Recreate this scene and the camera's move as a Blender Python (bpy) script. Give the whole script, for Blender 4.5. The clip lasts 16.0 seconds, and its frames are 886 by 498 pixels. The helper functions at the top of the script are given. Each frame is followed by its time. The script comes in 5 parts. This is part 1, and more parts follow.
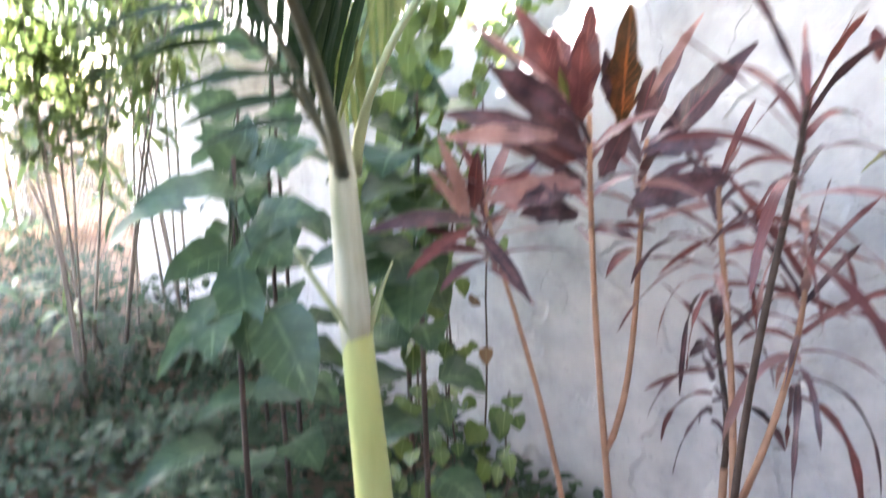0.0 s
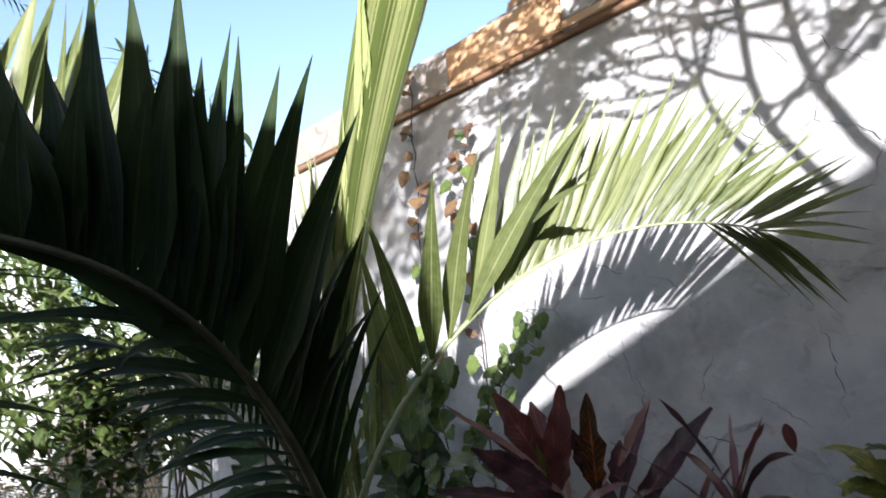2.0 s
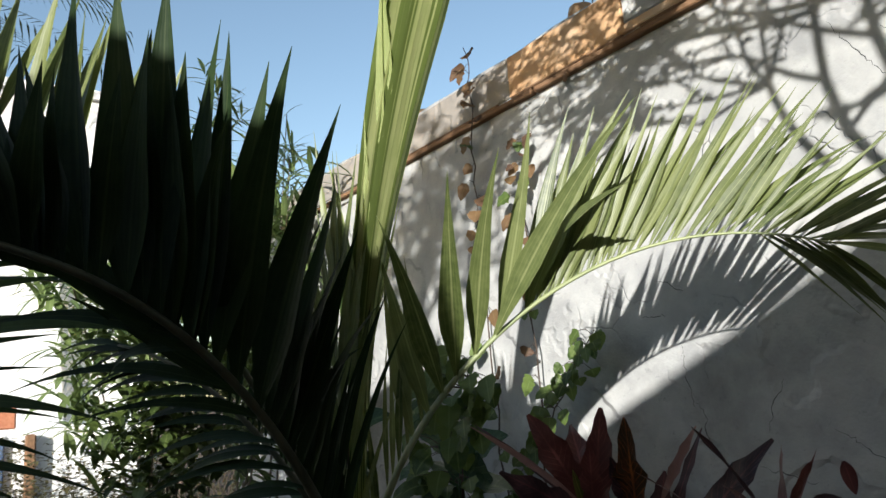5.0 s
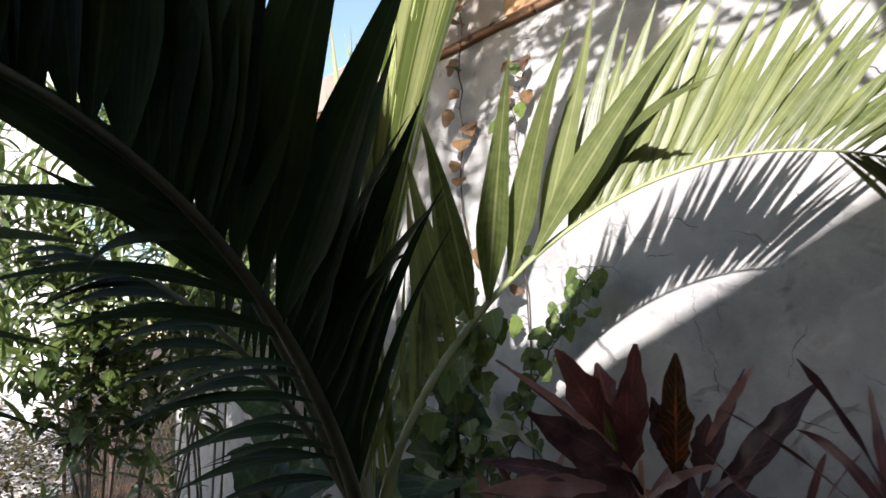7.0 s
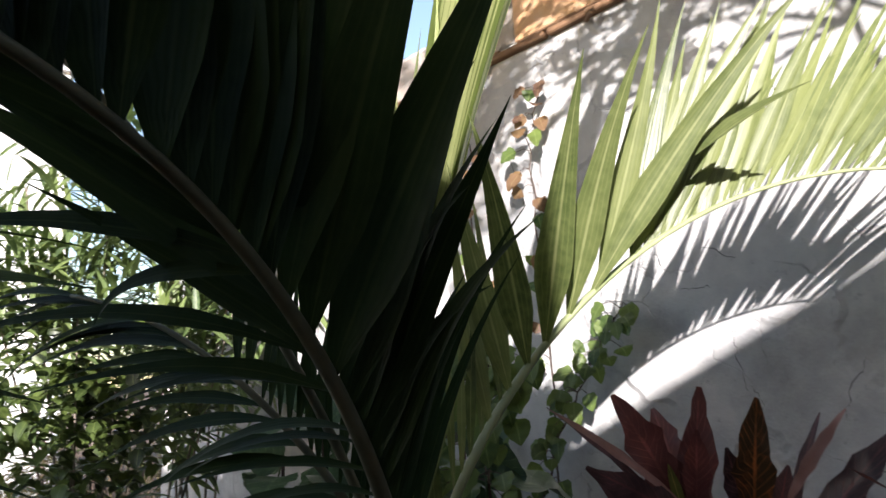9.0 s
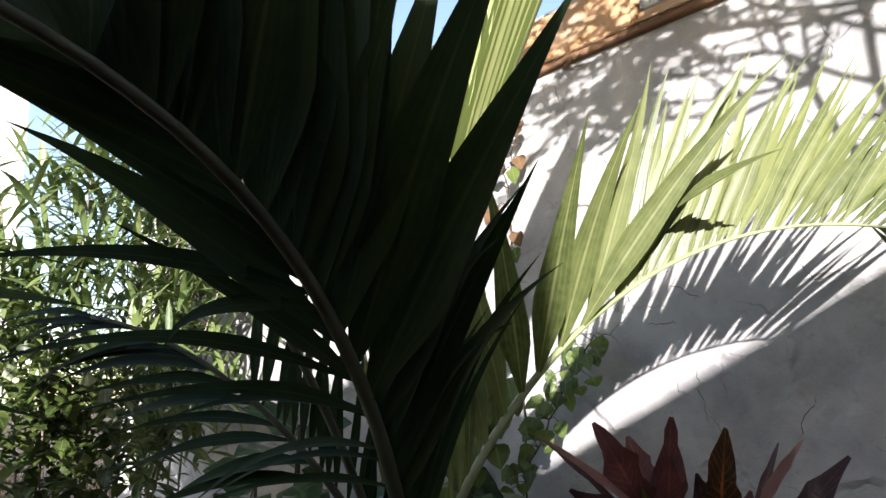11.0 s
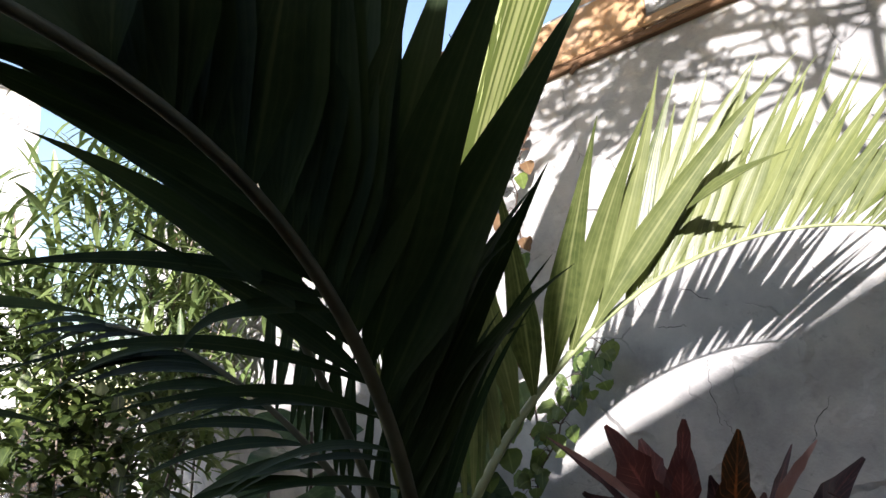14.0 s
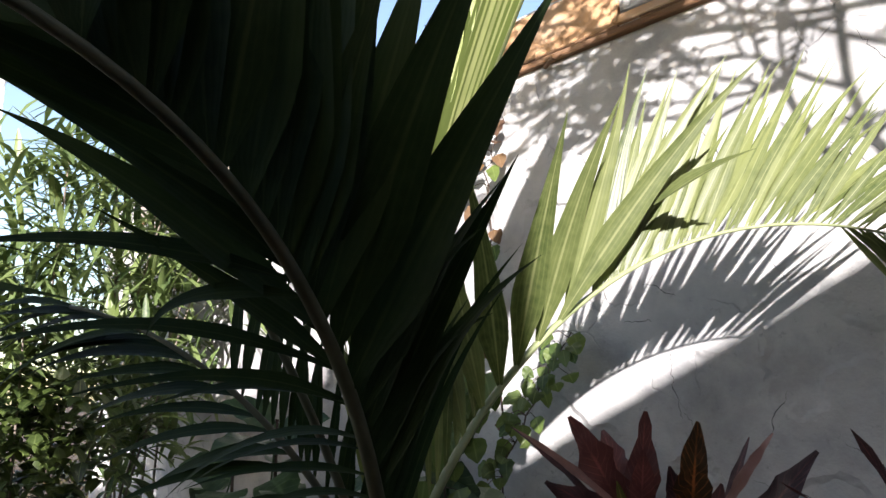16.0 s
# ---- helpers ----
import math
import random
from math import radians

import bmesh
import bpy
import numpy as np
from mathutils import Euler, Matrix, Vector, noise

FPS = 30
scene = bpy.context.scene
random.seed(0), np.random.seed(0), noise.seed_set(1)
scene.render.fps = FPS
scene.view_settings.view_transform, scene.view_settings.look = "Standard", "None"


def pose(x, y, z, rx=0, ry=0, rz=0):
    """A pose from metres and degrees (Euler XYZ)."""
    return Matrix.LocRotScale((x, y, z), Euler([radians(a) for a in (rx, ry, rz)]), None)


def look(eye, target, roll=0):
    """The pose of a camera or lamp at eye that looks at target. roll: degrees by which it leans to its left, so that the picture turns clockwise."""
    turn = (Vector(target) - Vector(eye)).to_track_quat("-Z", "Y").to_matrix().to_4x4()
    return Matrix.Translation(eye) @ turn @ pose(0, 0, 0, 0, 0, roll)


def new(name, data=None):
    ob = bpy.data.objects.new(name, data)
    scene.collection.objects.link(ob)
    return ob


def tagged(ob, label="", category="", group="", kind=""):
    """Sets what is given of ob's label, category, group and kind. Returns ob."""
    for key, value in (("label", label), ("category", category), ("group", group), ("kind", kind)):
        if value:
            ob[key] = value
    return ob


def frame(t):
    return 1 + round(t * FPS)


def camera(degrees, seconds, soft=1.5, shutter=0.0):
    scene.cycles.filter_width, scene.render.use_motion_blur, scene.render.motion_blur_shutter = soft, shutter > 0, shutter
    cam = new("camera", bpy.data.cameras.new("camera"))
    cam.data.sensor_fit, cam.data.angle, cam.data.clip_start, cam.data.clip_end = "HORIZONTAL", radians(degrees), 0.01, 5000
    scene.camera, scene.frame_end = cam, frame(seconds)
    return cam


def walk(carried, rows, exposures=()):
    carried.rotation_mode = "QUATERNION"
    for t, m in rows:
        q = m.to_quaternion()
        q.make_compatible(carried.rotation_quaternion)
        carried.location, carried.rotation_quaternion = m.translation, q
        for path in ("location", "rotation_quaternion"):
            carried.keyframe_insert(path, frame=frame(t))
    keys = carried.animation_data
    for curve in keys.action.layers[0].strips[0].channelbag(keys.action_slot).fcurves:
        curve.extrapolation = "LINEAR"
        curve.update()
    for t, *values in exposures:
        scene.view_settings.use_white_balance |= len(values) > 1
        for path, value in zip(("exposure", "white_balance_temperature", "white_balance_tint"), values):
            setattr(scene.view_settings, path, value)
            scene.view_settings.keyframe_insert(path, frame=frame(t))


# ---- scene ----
cam = camera(62.5, 16.0, shutter=0.5)
PATH = [
    (0, (0.091, 0.121, 1.517), (-1.332, 1.448, 1.051), -2.5),
    (0.5, (0.194, 0.133, 1.649), (-1.249, 1.513, 1.536), -6.3),
    (1, (0.274, 0.068, 1.693), (-1.175, 1.444, 1.776), -4.5),
    (1.5, (0.331, 0.045, 1.728), (-1.089, 1.439, 1.929), -4.7),
    (2, (0.35, 0.069, 1.746), (-1.135, 1.376, 2.037), -5.5),
    (2.5, (0.392, 0.114, 1.741), (-1.15, 1.335, 2.103), -3.5),
    (3, (0.425, 0.18, 1.737), (-1.175, 1.326, 2.09), -3.3),
    (3.5, (0.477, 0.226, 1.738), (-1.145, 1.335, 2.11), -3.2),
    (4, (0.471, 0.248, 1.727), (-1.185, 1.312, 2.08), -4.0),
    (4.2, (0.461, 0.252, 1.73), (-1.202, 1.306, 2.08), -4.0),
    (6.5, (0.125, 0.182, 1.712), (-1.371, 1.468, 2.037), -3.0),
    (7, (0.06, 0.223, 1.687), (-1.479, 1.479, 1.915), -2.1),
    (7.5, (-0.05, 0.292, 1.691), (-1.629, 1.494, 1.946), -1.7),
    (8, (-0.094, 0.344, 1.728), (-1.711, 1.491, 1.992), -1.3),
    (8.5, (-0.099, 0.314, 1.727), (-1.688, 1.483, 2.056), -1.5),
    (9, (-0.128, 0.237, 1.707), (-1.622, 1.527, 2.033), -3.2),
    (9.2, (-0.116, 0.212, 1.705), (-1.582, 1.534, 2.026), -3.3),
    (11.3, (-0.107, 0.101, 1.713), (-1.543, 1.508, 2.115), -1.8),
    (11.5, (-0.107, 0.099, 1.708), (-1.559, 1.491, 2.105), -1.6),
    (12, (-0.114, 0.102, 1.705), (-1.592, 1.465, 2.104), -2.2),
    (12.5, (-0.111, 0.100, 1.706), (-1.581, 1.474, 2.097), -2.6),
    (13, (-0.102, 0.096, 1.707), (-1.539, 1.500, 2.114), -2.0),
    (13.5, (-0.103, 0.100, 1.708), (-1.552, 1.487, 2.132), -2.2),
    (14, (-0.105, 0.099, 1.706), (-1.554, 1.488, 2.123), -2.4),
    (14.5, (-0.106, 0.099, 1.706), (-1.563, 1.483, 2.114), -1.9),
    (15, (-0.106, 0.099, 1.704), (-1.555, 1.490, 2.111), -2.2),
    (15.5, (-0.101, 0.103, 1.699), (-1.506, 1.543, 2.095), -1.7),
    (16, (-0.100, 0.096, 1.701), (-1.495, 1.546, 2.093), -1.5),
]
EXPOSURES = [(0.0, 4.82, 6500, 20), (0.5, 4, 6050, 22), (1.0, 2.98, 5700, 24), (1.5, 2.4, 5650, 24), (2.0, 1.6, 6150, 17), (2.5, 1.12, 6500, 12), (3.0, 0.86, 6550, 9), (3.5, 0.77, 6500, 7), (4.0, 0.78, 6500, 7),
             (6.5, 1.06, 6500, 13), (7.0, 1.27, 6550, 16), (9.0, 1.55, 6550, 17), (11.5, 1.58, 6550, 17), (16.0, 1.53, 6550, 17)]
walk(cam, [(t, look(eye, target, roll)) for t, eye, target, roll in PATH], EXPOSURES)

# ---- light ----
SUN = Vector((0.85, -1.0, 0.31)).normalized()
world = bpy.data.worlds.new("world")
scene.world = world
world.use_nodes = True
wn = world.node_tree.nodes
sky = wn.new("ShaderNodeTexSky")
sky.sky_type, sky.sun_disc = "NISHITA", False
sky.sun_elevation, sky.sun_rotation = math.asin(SUN.z), math.atan2(SUN.x, SUN.y)
sky.air_density, sky.dust_density = 1.0, 0.8
wn["Background"].inputs["Strength"].default_value = 0.128
world.node_tree.links.new(sky.outputs[0], wn["Background"].inputs["Color"])
sun = new("sun", bpy.data.lights.new("sun", "SUN"))
sun.data.energy, sun.data.angle, sun.data.color = 5.0, radians(0.53), (1.0, 0.97, 0.93)
sun.matrix_world = look(SUN * 30, (0, 0, 0))


# ---- materials ----
def material(name):
    m = bpy.data.materials.new(name)
    m.use_nodes = True
    nt = m.node_tree
    return m, nt, nt.nodes["Principled BSDF"], nt.nodes["Material Output"]


def ramp(nt, fac, stops):
    r = nt.nodes.new("ShaderNodeValToRGB")
    while len(r.color_ramp.elements) < len(stops):
        r.color_ramp.elements.new(0.5)
    for e, (p, c) in zip(r.color_ramp.elements, stops):
        e.position, e.color = p, (*c, 1)
    nt.links.new(fac, r.inputs[0])
    return r.outputs[0]


def noise_node(nt, scale, detail=4.0, coords="Object", stretch=(1, 1, 1), rough=0.55):
    tc, mp, n = nt.nodes.new("ShaderNodeTexCoord"), nt.nodes.new("ShaderNodeMapping"), nt.nodes.new("ShaderNodeTexNoise")
    mp.inputs["Scale"].default_value = stretch
    n.inputs["Scale"].default_value, n.inputs["Detail"].default_value, n.inputs["Roughness"].default_value = scale, detail, rough
    nt.links.new(tc.outputs[coords], mp.inputs[0])
    nt.links.new(mp.outputs[0], n.inputs["Vector"])
    return n.outputs["Fac"]


def mixed(nt, fac, a, b, blend="MIX"):
    n = nt.nodes.new("ShaderNodeMix")
    n.data_type, n.blend_type = "RGBA", blend
    for key, v in ((0, fac), (6, a), (7, b)):
        if isinstance(v, (int, float)):
            n.inputs[key].default_value = v
        elif isinstance(v, tuple):
            n.inputs[key].default_value = (*v, 1)
        else:
            nt.links.new(v, n.inputs[key])
    return n.outputs[2]


def bump(nt, bsdf, height, strength, distance):
    b = nt.nodes.new("ShaderNodeBump")
    b.inputs["Strength"].default_value, b.inputs["Distance"].default_value = strength, distance
    nt.links.new(height, b.inputs["Height"])
    nt.links.new(b.outputs[0], bsdf.inputs["Normal"])
    return b


def solid(name, low, high, scale, rough=0.8, relief=0.0, detail=5.0, stretch=(1, 1, 1), spec=0.3):
    m, nt, bsdf, out = material(name)
    n = noise_node(nt, scale, detail, stretch=stretch)
    big = noise_node(nt, scale * 0.13, 3)
    c = mixed(nt, 0.45, ramp(nt, n, [(0.3, low), (0.7, high)]), ramp(nt, big, [(0.35, low), (0.65, high)]))
    nt.links.new(c, bsdf.inputs["Base Color"])
    bsdf.inputs["Roughness"].default_value, bsdf.inputs["Specular IOR Level"].default_value = rough, spec
    if relief:
        bump(nt, bsdf, n, 0.7, relief)
    return m


def leafy(name, dark, light, back, translucent=0.35, rough=0.42, ribs=0.0, blotch=None, spec=0.45, veins=0.0, pleat_shade=None):
    """A leaf: UV x runs across the blade, UV y along it; the colour varies leaf by leaf."""
    m, nt, bsdf, out = material(name)
    info = nt.nodes.new("ShaderNodeObjectInfo")
    isle = nt.nodes.new("ShaderNodeNewGeometry")
    add = nt.nodes.new("ShaderNodeMath")
    add.operation = "ADD"
    nt.links.new(info.outputs["Random"], add.inputs[0])
    nt.links.new(isle.outputs["Random Per Island"], add.inputs[1])
    fract = nt.nodes.new("ShaderNodeMath")
    fract.operation = "FRACT"
    nt.links.new(add.outputs[0], fract.inputs[0])
    c = ramp(nt, fract.outputs[0], [(0.0, dark), (1.0, light)])
    uv = nt.nodes.new("ShaderNodeUVMap")
    sep = nt.nodes.new("ShaderNodeSeparateXYZ")
    nt.links.new(uv.outputs[0], sep.inputs[0])
    mot = noise_node(nt, 60, 4)
    c = mixed(nt, ramp(nt, mot, [(0.35, (0, 0, 0)), (0.75, (0.5, 0.5, 0.5))]), c, light)
    if blotch:
        c = mixed(nt, ramp(nt, noise_node(nt, 38, 3), [(0.5, (0, 0, 0)), (0.62, (1, 1, 1))]), c, blotch)
    mid = nt.nodes.new("ShaderNodeMath")
    mid.operation, mid.inputs[1].default_value = "SUBTRACT", 0.5
    nt.links.new(sep.outputs[0], mid.inputs[0])
    ab = nt.nodes.new("ShaderNodeMath")
    ab.operation = "ABSOLUTE"
    nt.links.new(mid.outputs[0], ab.inputs[0])
    c = mixed(nt, ramp(nt, ab.outputs[0], [(0.02, (0.6, 0.6, 0.6)), (0.06, (0, 0, 0))]), c, back)
    lines = None
    if ribs:
        # parallel veins run along the blade
        along = nt.nodes.new("ShaderNodeMath")
        along.operation, along.inputs[1].default_value = "MULTIPLY", ribs
        nt.links.new(sep.outputs[0], along.inputs[0])
        pleat = nt.nodes.new("ShaderNodeMath")
        pleat.operation = "SINE"
        nt.links.new(along.outputs[0], pleat.inputs[0])
        c = mixed(nt, ramp(nt, pleat.outputs[0], [(0.35, (0, 0, 0)), (0.95, (0.16, 0.16, 0.16))]), c, back)
        c = mixed(nt, ramp(nt, noise_node(nt, 14, 4), [(0.50, (0, 0, 0)), (0.72, (0.45, 0.45, 0.45))]), c, dark)
    # dark lines paint the shade between the pleats into the colour
    if pleat_shade:
        c = mixed(nt, ramp(nt, pleat.outputs[0], [(0.0, (0.85, 0.85, 0.85)), (0.22, (0, 0, 0))]), c, pleat_shade)
    if veins:
        # side veins slant from the midrib towards the tip
        slant = nt.nodes.new("ShaderNodeMath")
        slant.operation, slant.inputs[1].default_value = "MULTIPLY_ADD", -0.35
        nt.links.new(ab.outputs[0], slant.inputs[0])
        nt.links.new(sep.outputs[1], slant.inputs[2])
        turn = nt.nodes.new("ShaderNodeMath")
        turn.operation, turn.inputs[1].default_value = "MULTIPLY", veins * 6.283
        nt.links.new(slant.outputs[0], turn.inputs[0])
        wave_node = nt.nodes.new("ShaderNodeMath")
        wave_node.operation = "SINE"
        nt.links.new(turn.outputs[0], wave_node.inputs[0])
        lines = ramp(nt, wave_node.outputs[0], [(0.80, (0, 0, 0)), (0.97, (1, 1, 1))])
        c = mixed(nt, mixed(nt, 1.0, lines, (0.35, 0.35, 0.35), "MULTIPLY"), c, back)
        c = mixed(nt, ramp(nt, noise_node(nt, 17, 5), [(0.42, (0.7, 0.7, 0.7)), (0.6, (0, 0, 0))]), c, dark)
    nt.links.new(c, bsdf.inputs["Base Color"])
    bsdf.inputs["Roughness"].default_value, bsdf.inputs["Specular IOR Level"].default_value = rough, spec
    if ribs:
        bump(nt, bsdf, pleat.outputs[0], 0.10, 0.0012)
    else:
        bump(nt, bsdf, mixed(nt, 0.5, mot, lines) if lines else mot, 0.4 if lines else 0.3, 0.003)
    tr = nt.nodes.new("ShaderNodeBsdfTranslucent")
    nt.links.new(mixed(nt, 1.0, c, (0.95, 1.0, 0.72), "MULTIPLY"), tr.inputs["Color"])
    mx = nt.nodes.new("ShaderNodeMixShader")
    mx.inputs[0].default_value = translucent
    nt.links.new(bsdf.outputs[0], mx.inputs[1])
    nt.links.new(tr.outputs[0], mx.inputs[2])
    nt.links.new(mx.outputs[0], out.inputs[0])
    return m


def stucco(name, low, high, stain, relief=0.02, cracks=None):
    """Hand-trowelled render: broad stains, mid-size trowel ridges, fine sand."""
    m, nt, bsdf, out = material(name)
    big, mid, fine = noise_node(nt, 1.3, 6), noise_node(nt, 6, 7, rough=0.6), noise_node(nt, 110, 4)
    c = ramp(nt, big, [(0.3, low), (0.7, high)])
    c = mixed(nt, 0.5, c, ramp(nt, mid, [(0.33, low), (0.62, high)]))
    c = mixed(nt, ramp(nt, noise_node(nt, 2.6, 8, rough=0.65), [(0.5, (0, 0, 0)), (0.72, (0.8, 0.8, 0.8))]), c, stain)
    c = mixed(nt, ramp(nt, noise_node(nt, 26, 6, rough=0.7), [(0.60, (0, 0, 0)), (0.74, (0.75, 0.75, 0.75))]), c, stain)
    if cracks:
        # broken crack lines: cell edges of a bent lattice, showing only in patches
        tc, bend = nt.nodes.new("ShaderNodeTexCoord"), nt.nodes.new("ShaderNodeTexNoise")
        bend.inputs["Scale"].default_value, bend.inputs["Detail"].default_value = 5, 5
        nt.links.new(tc.outputs["Object"], bend.inputs["Vector"])
        shift = nt.nodes.new("ShaderNodeVectorMath")
        shift.operation, shift.inputs[3].default_value = "MULTIPLY_ADD", 1.0
        shift.inputs[1].default_value = (0.16, 0.16, 0.16)
        nt.links.new(bend.outputs["Color"], shift.inputs[0])
        nt.links.new(tc.outputs["Object"], shift.inputs[2])
        cell = nt.nodes.new("ShaderNodeTexVoronoi")
        cell.feature, cell.inputs["Scale"].default_value = "DISTANCE_TO_EDGE", 5.5
        nt.links.new(shift.outputs[0], cell.inputs["Vector"])
        line = ramp(nt, cell.outputs["Distance"], [(0.0, (0.7, 0.7, 0.7)), (0.020, (0, 0, 0))])
        patch = ramp(nt, noise_node(nt, 3.4, 5, rough=0.6), [(0.54, (0, 0, 0)), (0.66, (0.5, 0.5, 0.5))])
        c = mixed(nt, mixed(nt, 1.0, line, patch, "MULTIPLY"), c, cracks)
    nt.links.new(c, bsdf.inputs["Base Color"])
    bsdf.inputs["Roughness"].default_value, bsdf.inputs["Specular IOR Level"].default_value = 0.93, 0.2
    ridge = ramp(nt, noise_node(nt, 3.6, 4, rough=0.45), [(0.44, (0, 0, 0)), (0.48, (1, 1, 1)), (0.62, (0.55, 0.55, 0.55))])
    h = mixed(nt, 0.10, mixed(nt, 0.45, noise_node(nt, 4.5, 3, rough=0.45), ridge), fine)
    if cracks:
        h = mixed(nt, mixed(nt, 1.0, line, patch, "MULTIPLY"), h, (0.0, 0.0, 0.0))
    bump(nt, bsdf, h, 1.0, relief)
    return m


M_WALL = stucco("grey_stucco", (0.28, 0.283, 0.29), (0.49, 0.485, 0.47), (0.19, 0.193, 0.20), cracks=(0.12, 0.12, 0.125))
M_BAND = stucco("ochre_plaster", (0.36, 0.20, 0.10), (0.58, 0.37, 0.21), (0.42, 0.36, 0.30))
# greyed plaster: stands in for the shade over the band's left part
M_BAND_GREY = stucco("shade_grey_plaster", (0.20, 0.185, 0.17), (0.36, 0.32, 0.28), (0.26, 0.24, 0.225))
M_WHITE = stucco("white_plaster", (0.70, 0.70, 0.69), (0.80, 0.80, 0.79), (0.6, 0.6, 0.59))
M_WOOD = solid("weathered_wood", (0.10, 0.055, 0.03), (0.26, 0.15, 0.085), 22, 0.85, 0.003, stretch=(0.12, 1, 1))
M_CRACK = solid("crack_dirt", (0.05, 0.05, 0.055), (0.12, 0.12, 0.12), 40, 0.95)
M_SOIL = solid("soil", (0.07, 0.046, 0.032), (0.22, 0.15, 0.10), 9, 0.95, 0.02)
M_PATH = solid("red_earth", (0.22, 0.10, 0.055), (0.38, 0.23, 0.14), 6, 0.95, 0.01)
M_BLUE = solid("blue_paint", (0.045, 0.075, 0.14), (0.09, 0.13, 0.21), 12, 0.6)
M_BRICK = solid("brick", (0.30, 0.11, 0.06), (0.48, 0.22, 0.13), 30, 0.9, 0.003)
# darker leaf copy: the shade on these fronds is put into its colour
M_PALM = leafy("shade_toned_coconut_leaf", (0.009, 0.021, 0.008), (0.028, 0.048, 0.018), (0.045, 0.065, 0.026), 0.14, 0.58, 40.0, spec=0.10)
# paler copy for the sunlit fronds, part of their light in the colour
M_PALM_PALE = leafy("pale_lit_coconut_leaf", (0.052, 0.078, 0.020), (0.195, 0.222, 0.082), (0.31, 0.33, 0.15), 0.33, 0.40, 40.0, spec=0.5)
M_SPEAR = leafy("young_coconut_leaf", (0.40, 0.46, 0.17), (0.56, 0.59, 0.28), (0.60, 0.62, 0.34), 0.38, 0.45, 150.0, pleat_shade=(0.13, 0.19, 0.04))
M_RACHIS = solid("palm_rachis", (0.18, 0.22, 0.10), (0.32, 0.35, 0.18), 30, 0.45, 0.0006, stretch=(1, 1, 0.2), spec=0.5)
# dark rachis copy, coloured as it looks in shade
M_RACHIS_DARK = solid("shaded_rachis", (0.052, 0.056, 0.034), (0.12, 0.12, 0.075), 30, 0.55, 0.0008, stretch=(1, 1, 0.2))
M_TRUNK = solid("palm_sheath", (0.28, 0.33, 0.09), (0.50, 0.52, 0.21), 16, 0.5, 0.001, stretch=(1, 1, 0.15), spec=0.45)
M_SHEATH = solid("fibrous_sheath", (0.19, 0.20, 0.11), (0.46, 0.45, 0.35), 38, 0.6, 0.001, stretch=(1, 1, 0.12), spec=0.4)
M_CROTON = leafy("croton_leaf", (0.030, 0.017, 0.024), (0.14, 0.075, 0.085), (0.26, 0.09, 0.10), 0.20, 0.36, 0.0, veins=13)
M_CROTON_PINK = leafy("croton_pink_leaf", (0.22, 0.12, 0.12), (0.38, 0.24, 0.23), (0.42, 0.16, 0.15), 0.25, 0.36, veins=13)
M_CROTON_RED = leafy("croton_red_leaf", (0.070, 0.022, 0.024), (0.17, 0.052, 0.050), (0.30, 0.10, 0.09), 0.22, 0.38, veins=13)
M_CROTON_ORANGE = leafy("croton_orange_leaf", (0.032, 0.020, 0.012), (0.080, 0.038, 0.016), (0.62, 0.20, 0.06), 0.22, 0.35, 0.0, (0.17, 0.055, 0.02), veins=13)
M_CROTON_GREEN = leafy("croton_yellow_leaf", (0.06, 0.09, 0.02), (0.20, 0.20, 0.05), (0.34, 0.32, 0.09), 0.25, 0.38, 0.0, (0.34, 0.31, 0.07))
M_STEM = solid("croton_stem", (0.20, 0.11, 0.07), (0.38, 0.22, 0.14), 60, 0.75, 0.001)
M_DARKSTEM = solid("dark_stem", (0.032, 0.022, 0.018), (0.10, 0.07, 0.055), 60, 0.8, 0.001)
M_BROAD = leafy("broad_leaf", (0.022, 0.052, 0.022), (0.065, 0.115, 0.045), (0.13, 0.19, 0.09), 0.24, 0.42, veins=7)
M_VINE = leafy("vine_leaf", (0.035, 0.072, 0.018), (0.13, 0.18, 0.045), (0.18, 0.24, 0.08), 0.36, 0.45)
M_IVY = leafy("ivy_leaf", (0.010, 0.024, 0.008), (0.10, 0.14, 0.035), (0.14, 0.18, 0.06), 0.3, 0.42)
M_VINE_DRY = leafy("dry_vine_leaf", (0.085, 0.045, 0.035), (0.20, 0.12, 0.055), (0.24, 0.16, 0.08), 0.35, 0.6)
M_OLEANDER = leafy("oleander_leaf", (0.04, 0.08, 0.03), (0.19, 0.25, 0.09), (0.22, 0.29, 0.12), 0.3, 0.38)
M_COVER = leafy("groundcover_leaf", (0.007, 0.018, 0.010), (0.050, 0.085, 0.042), (0.08, 0.13, 0.07), 0.3, 0.6, spec=0.2)
M_DRY = leafy("dry_brush_leaf", (0.045, 0.045, 0.016), (0.13, 0.11, 0.045), (0.12, 0.11, 0.05), 0.3, 0.7)
M_BARK = solid("grey_bark", (0.12, 0.10, 0.08), (0.26, 0.22, 0.18), 25, 0.9, 0.002)


# ---- shape helpers ----
def mesh_object(name, verts, faces, mat, parent=None, label="", uvs=None, smooth=True):
    me = bpy.data.meshes.new(name)
    me.from_pydata([tuple(v) for v in verts], [], faces)
    if uvs:
        layer = me.uv_layers.new(name="UVMap")
        for loop in me.loops:
            layer.data[loop.index].uv = uvs[loop.vertex_index]
    if smooth:
        me.polygons.foreach_set("use_smooth", [True] * len(me.polygons))
    me.materials.append(mat)
    ob = new(name, me)
    if parent:
        ob.parent = parent
    if label:
        ob["label"] = label
    return ob


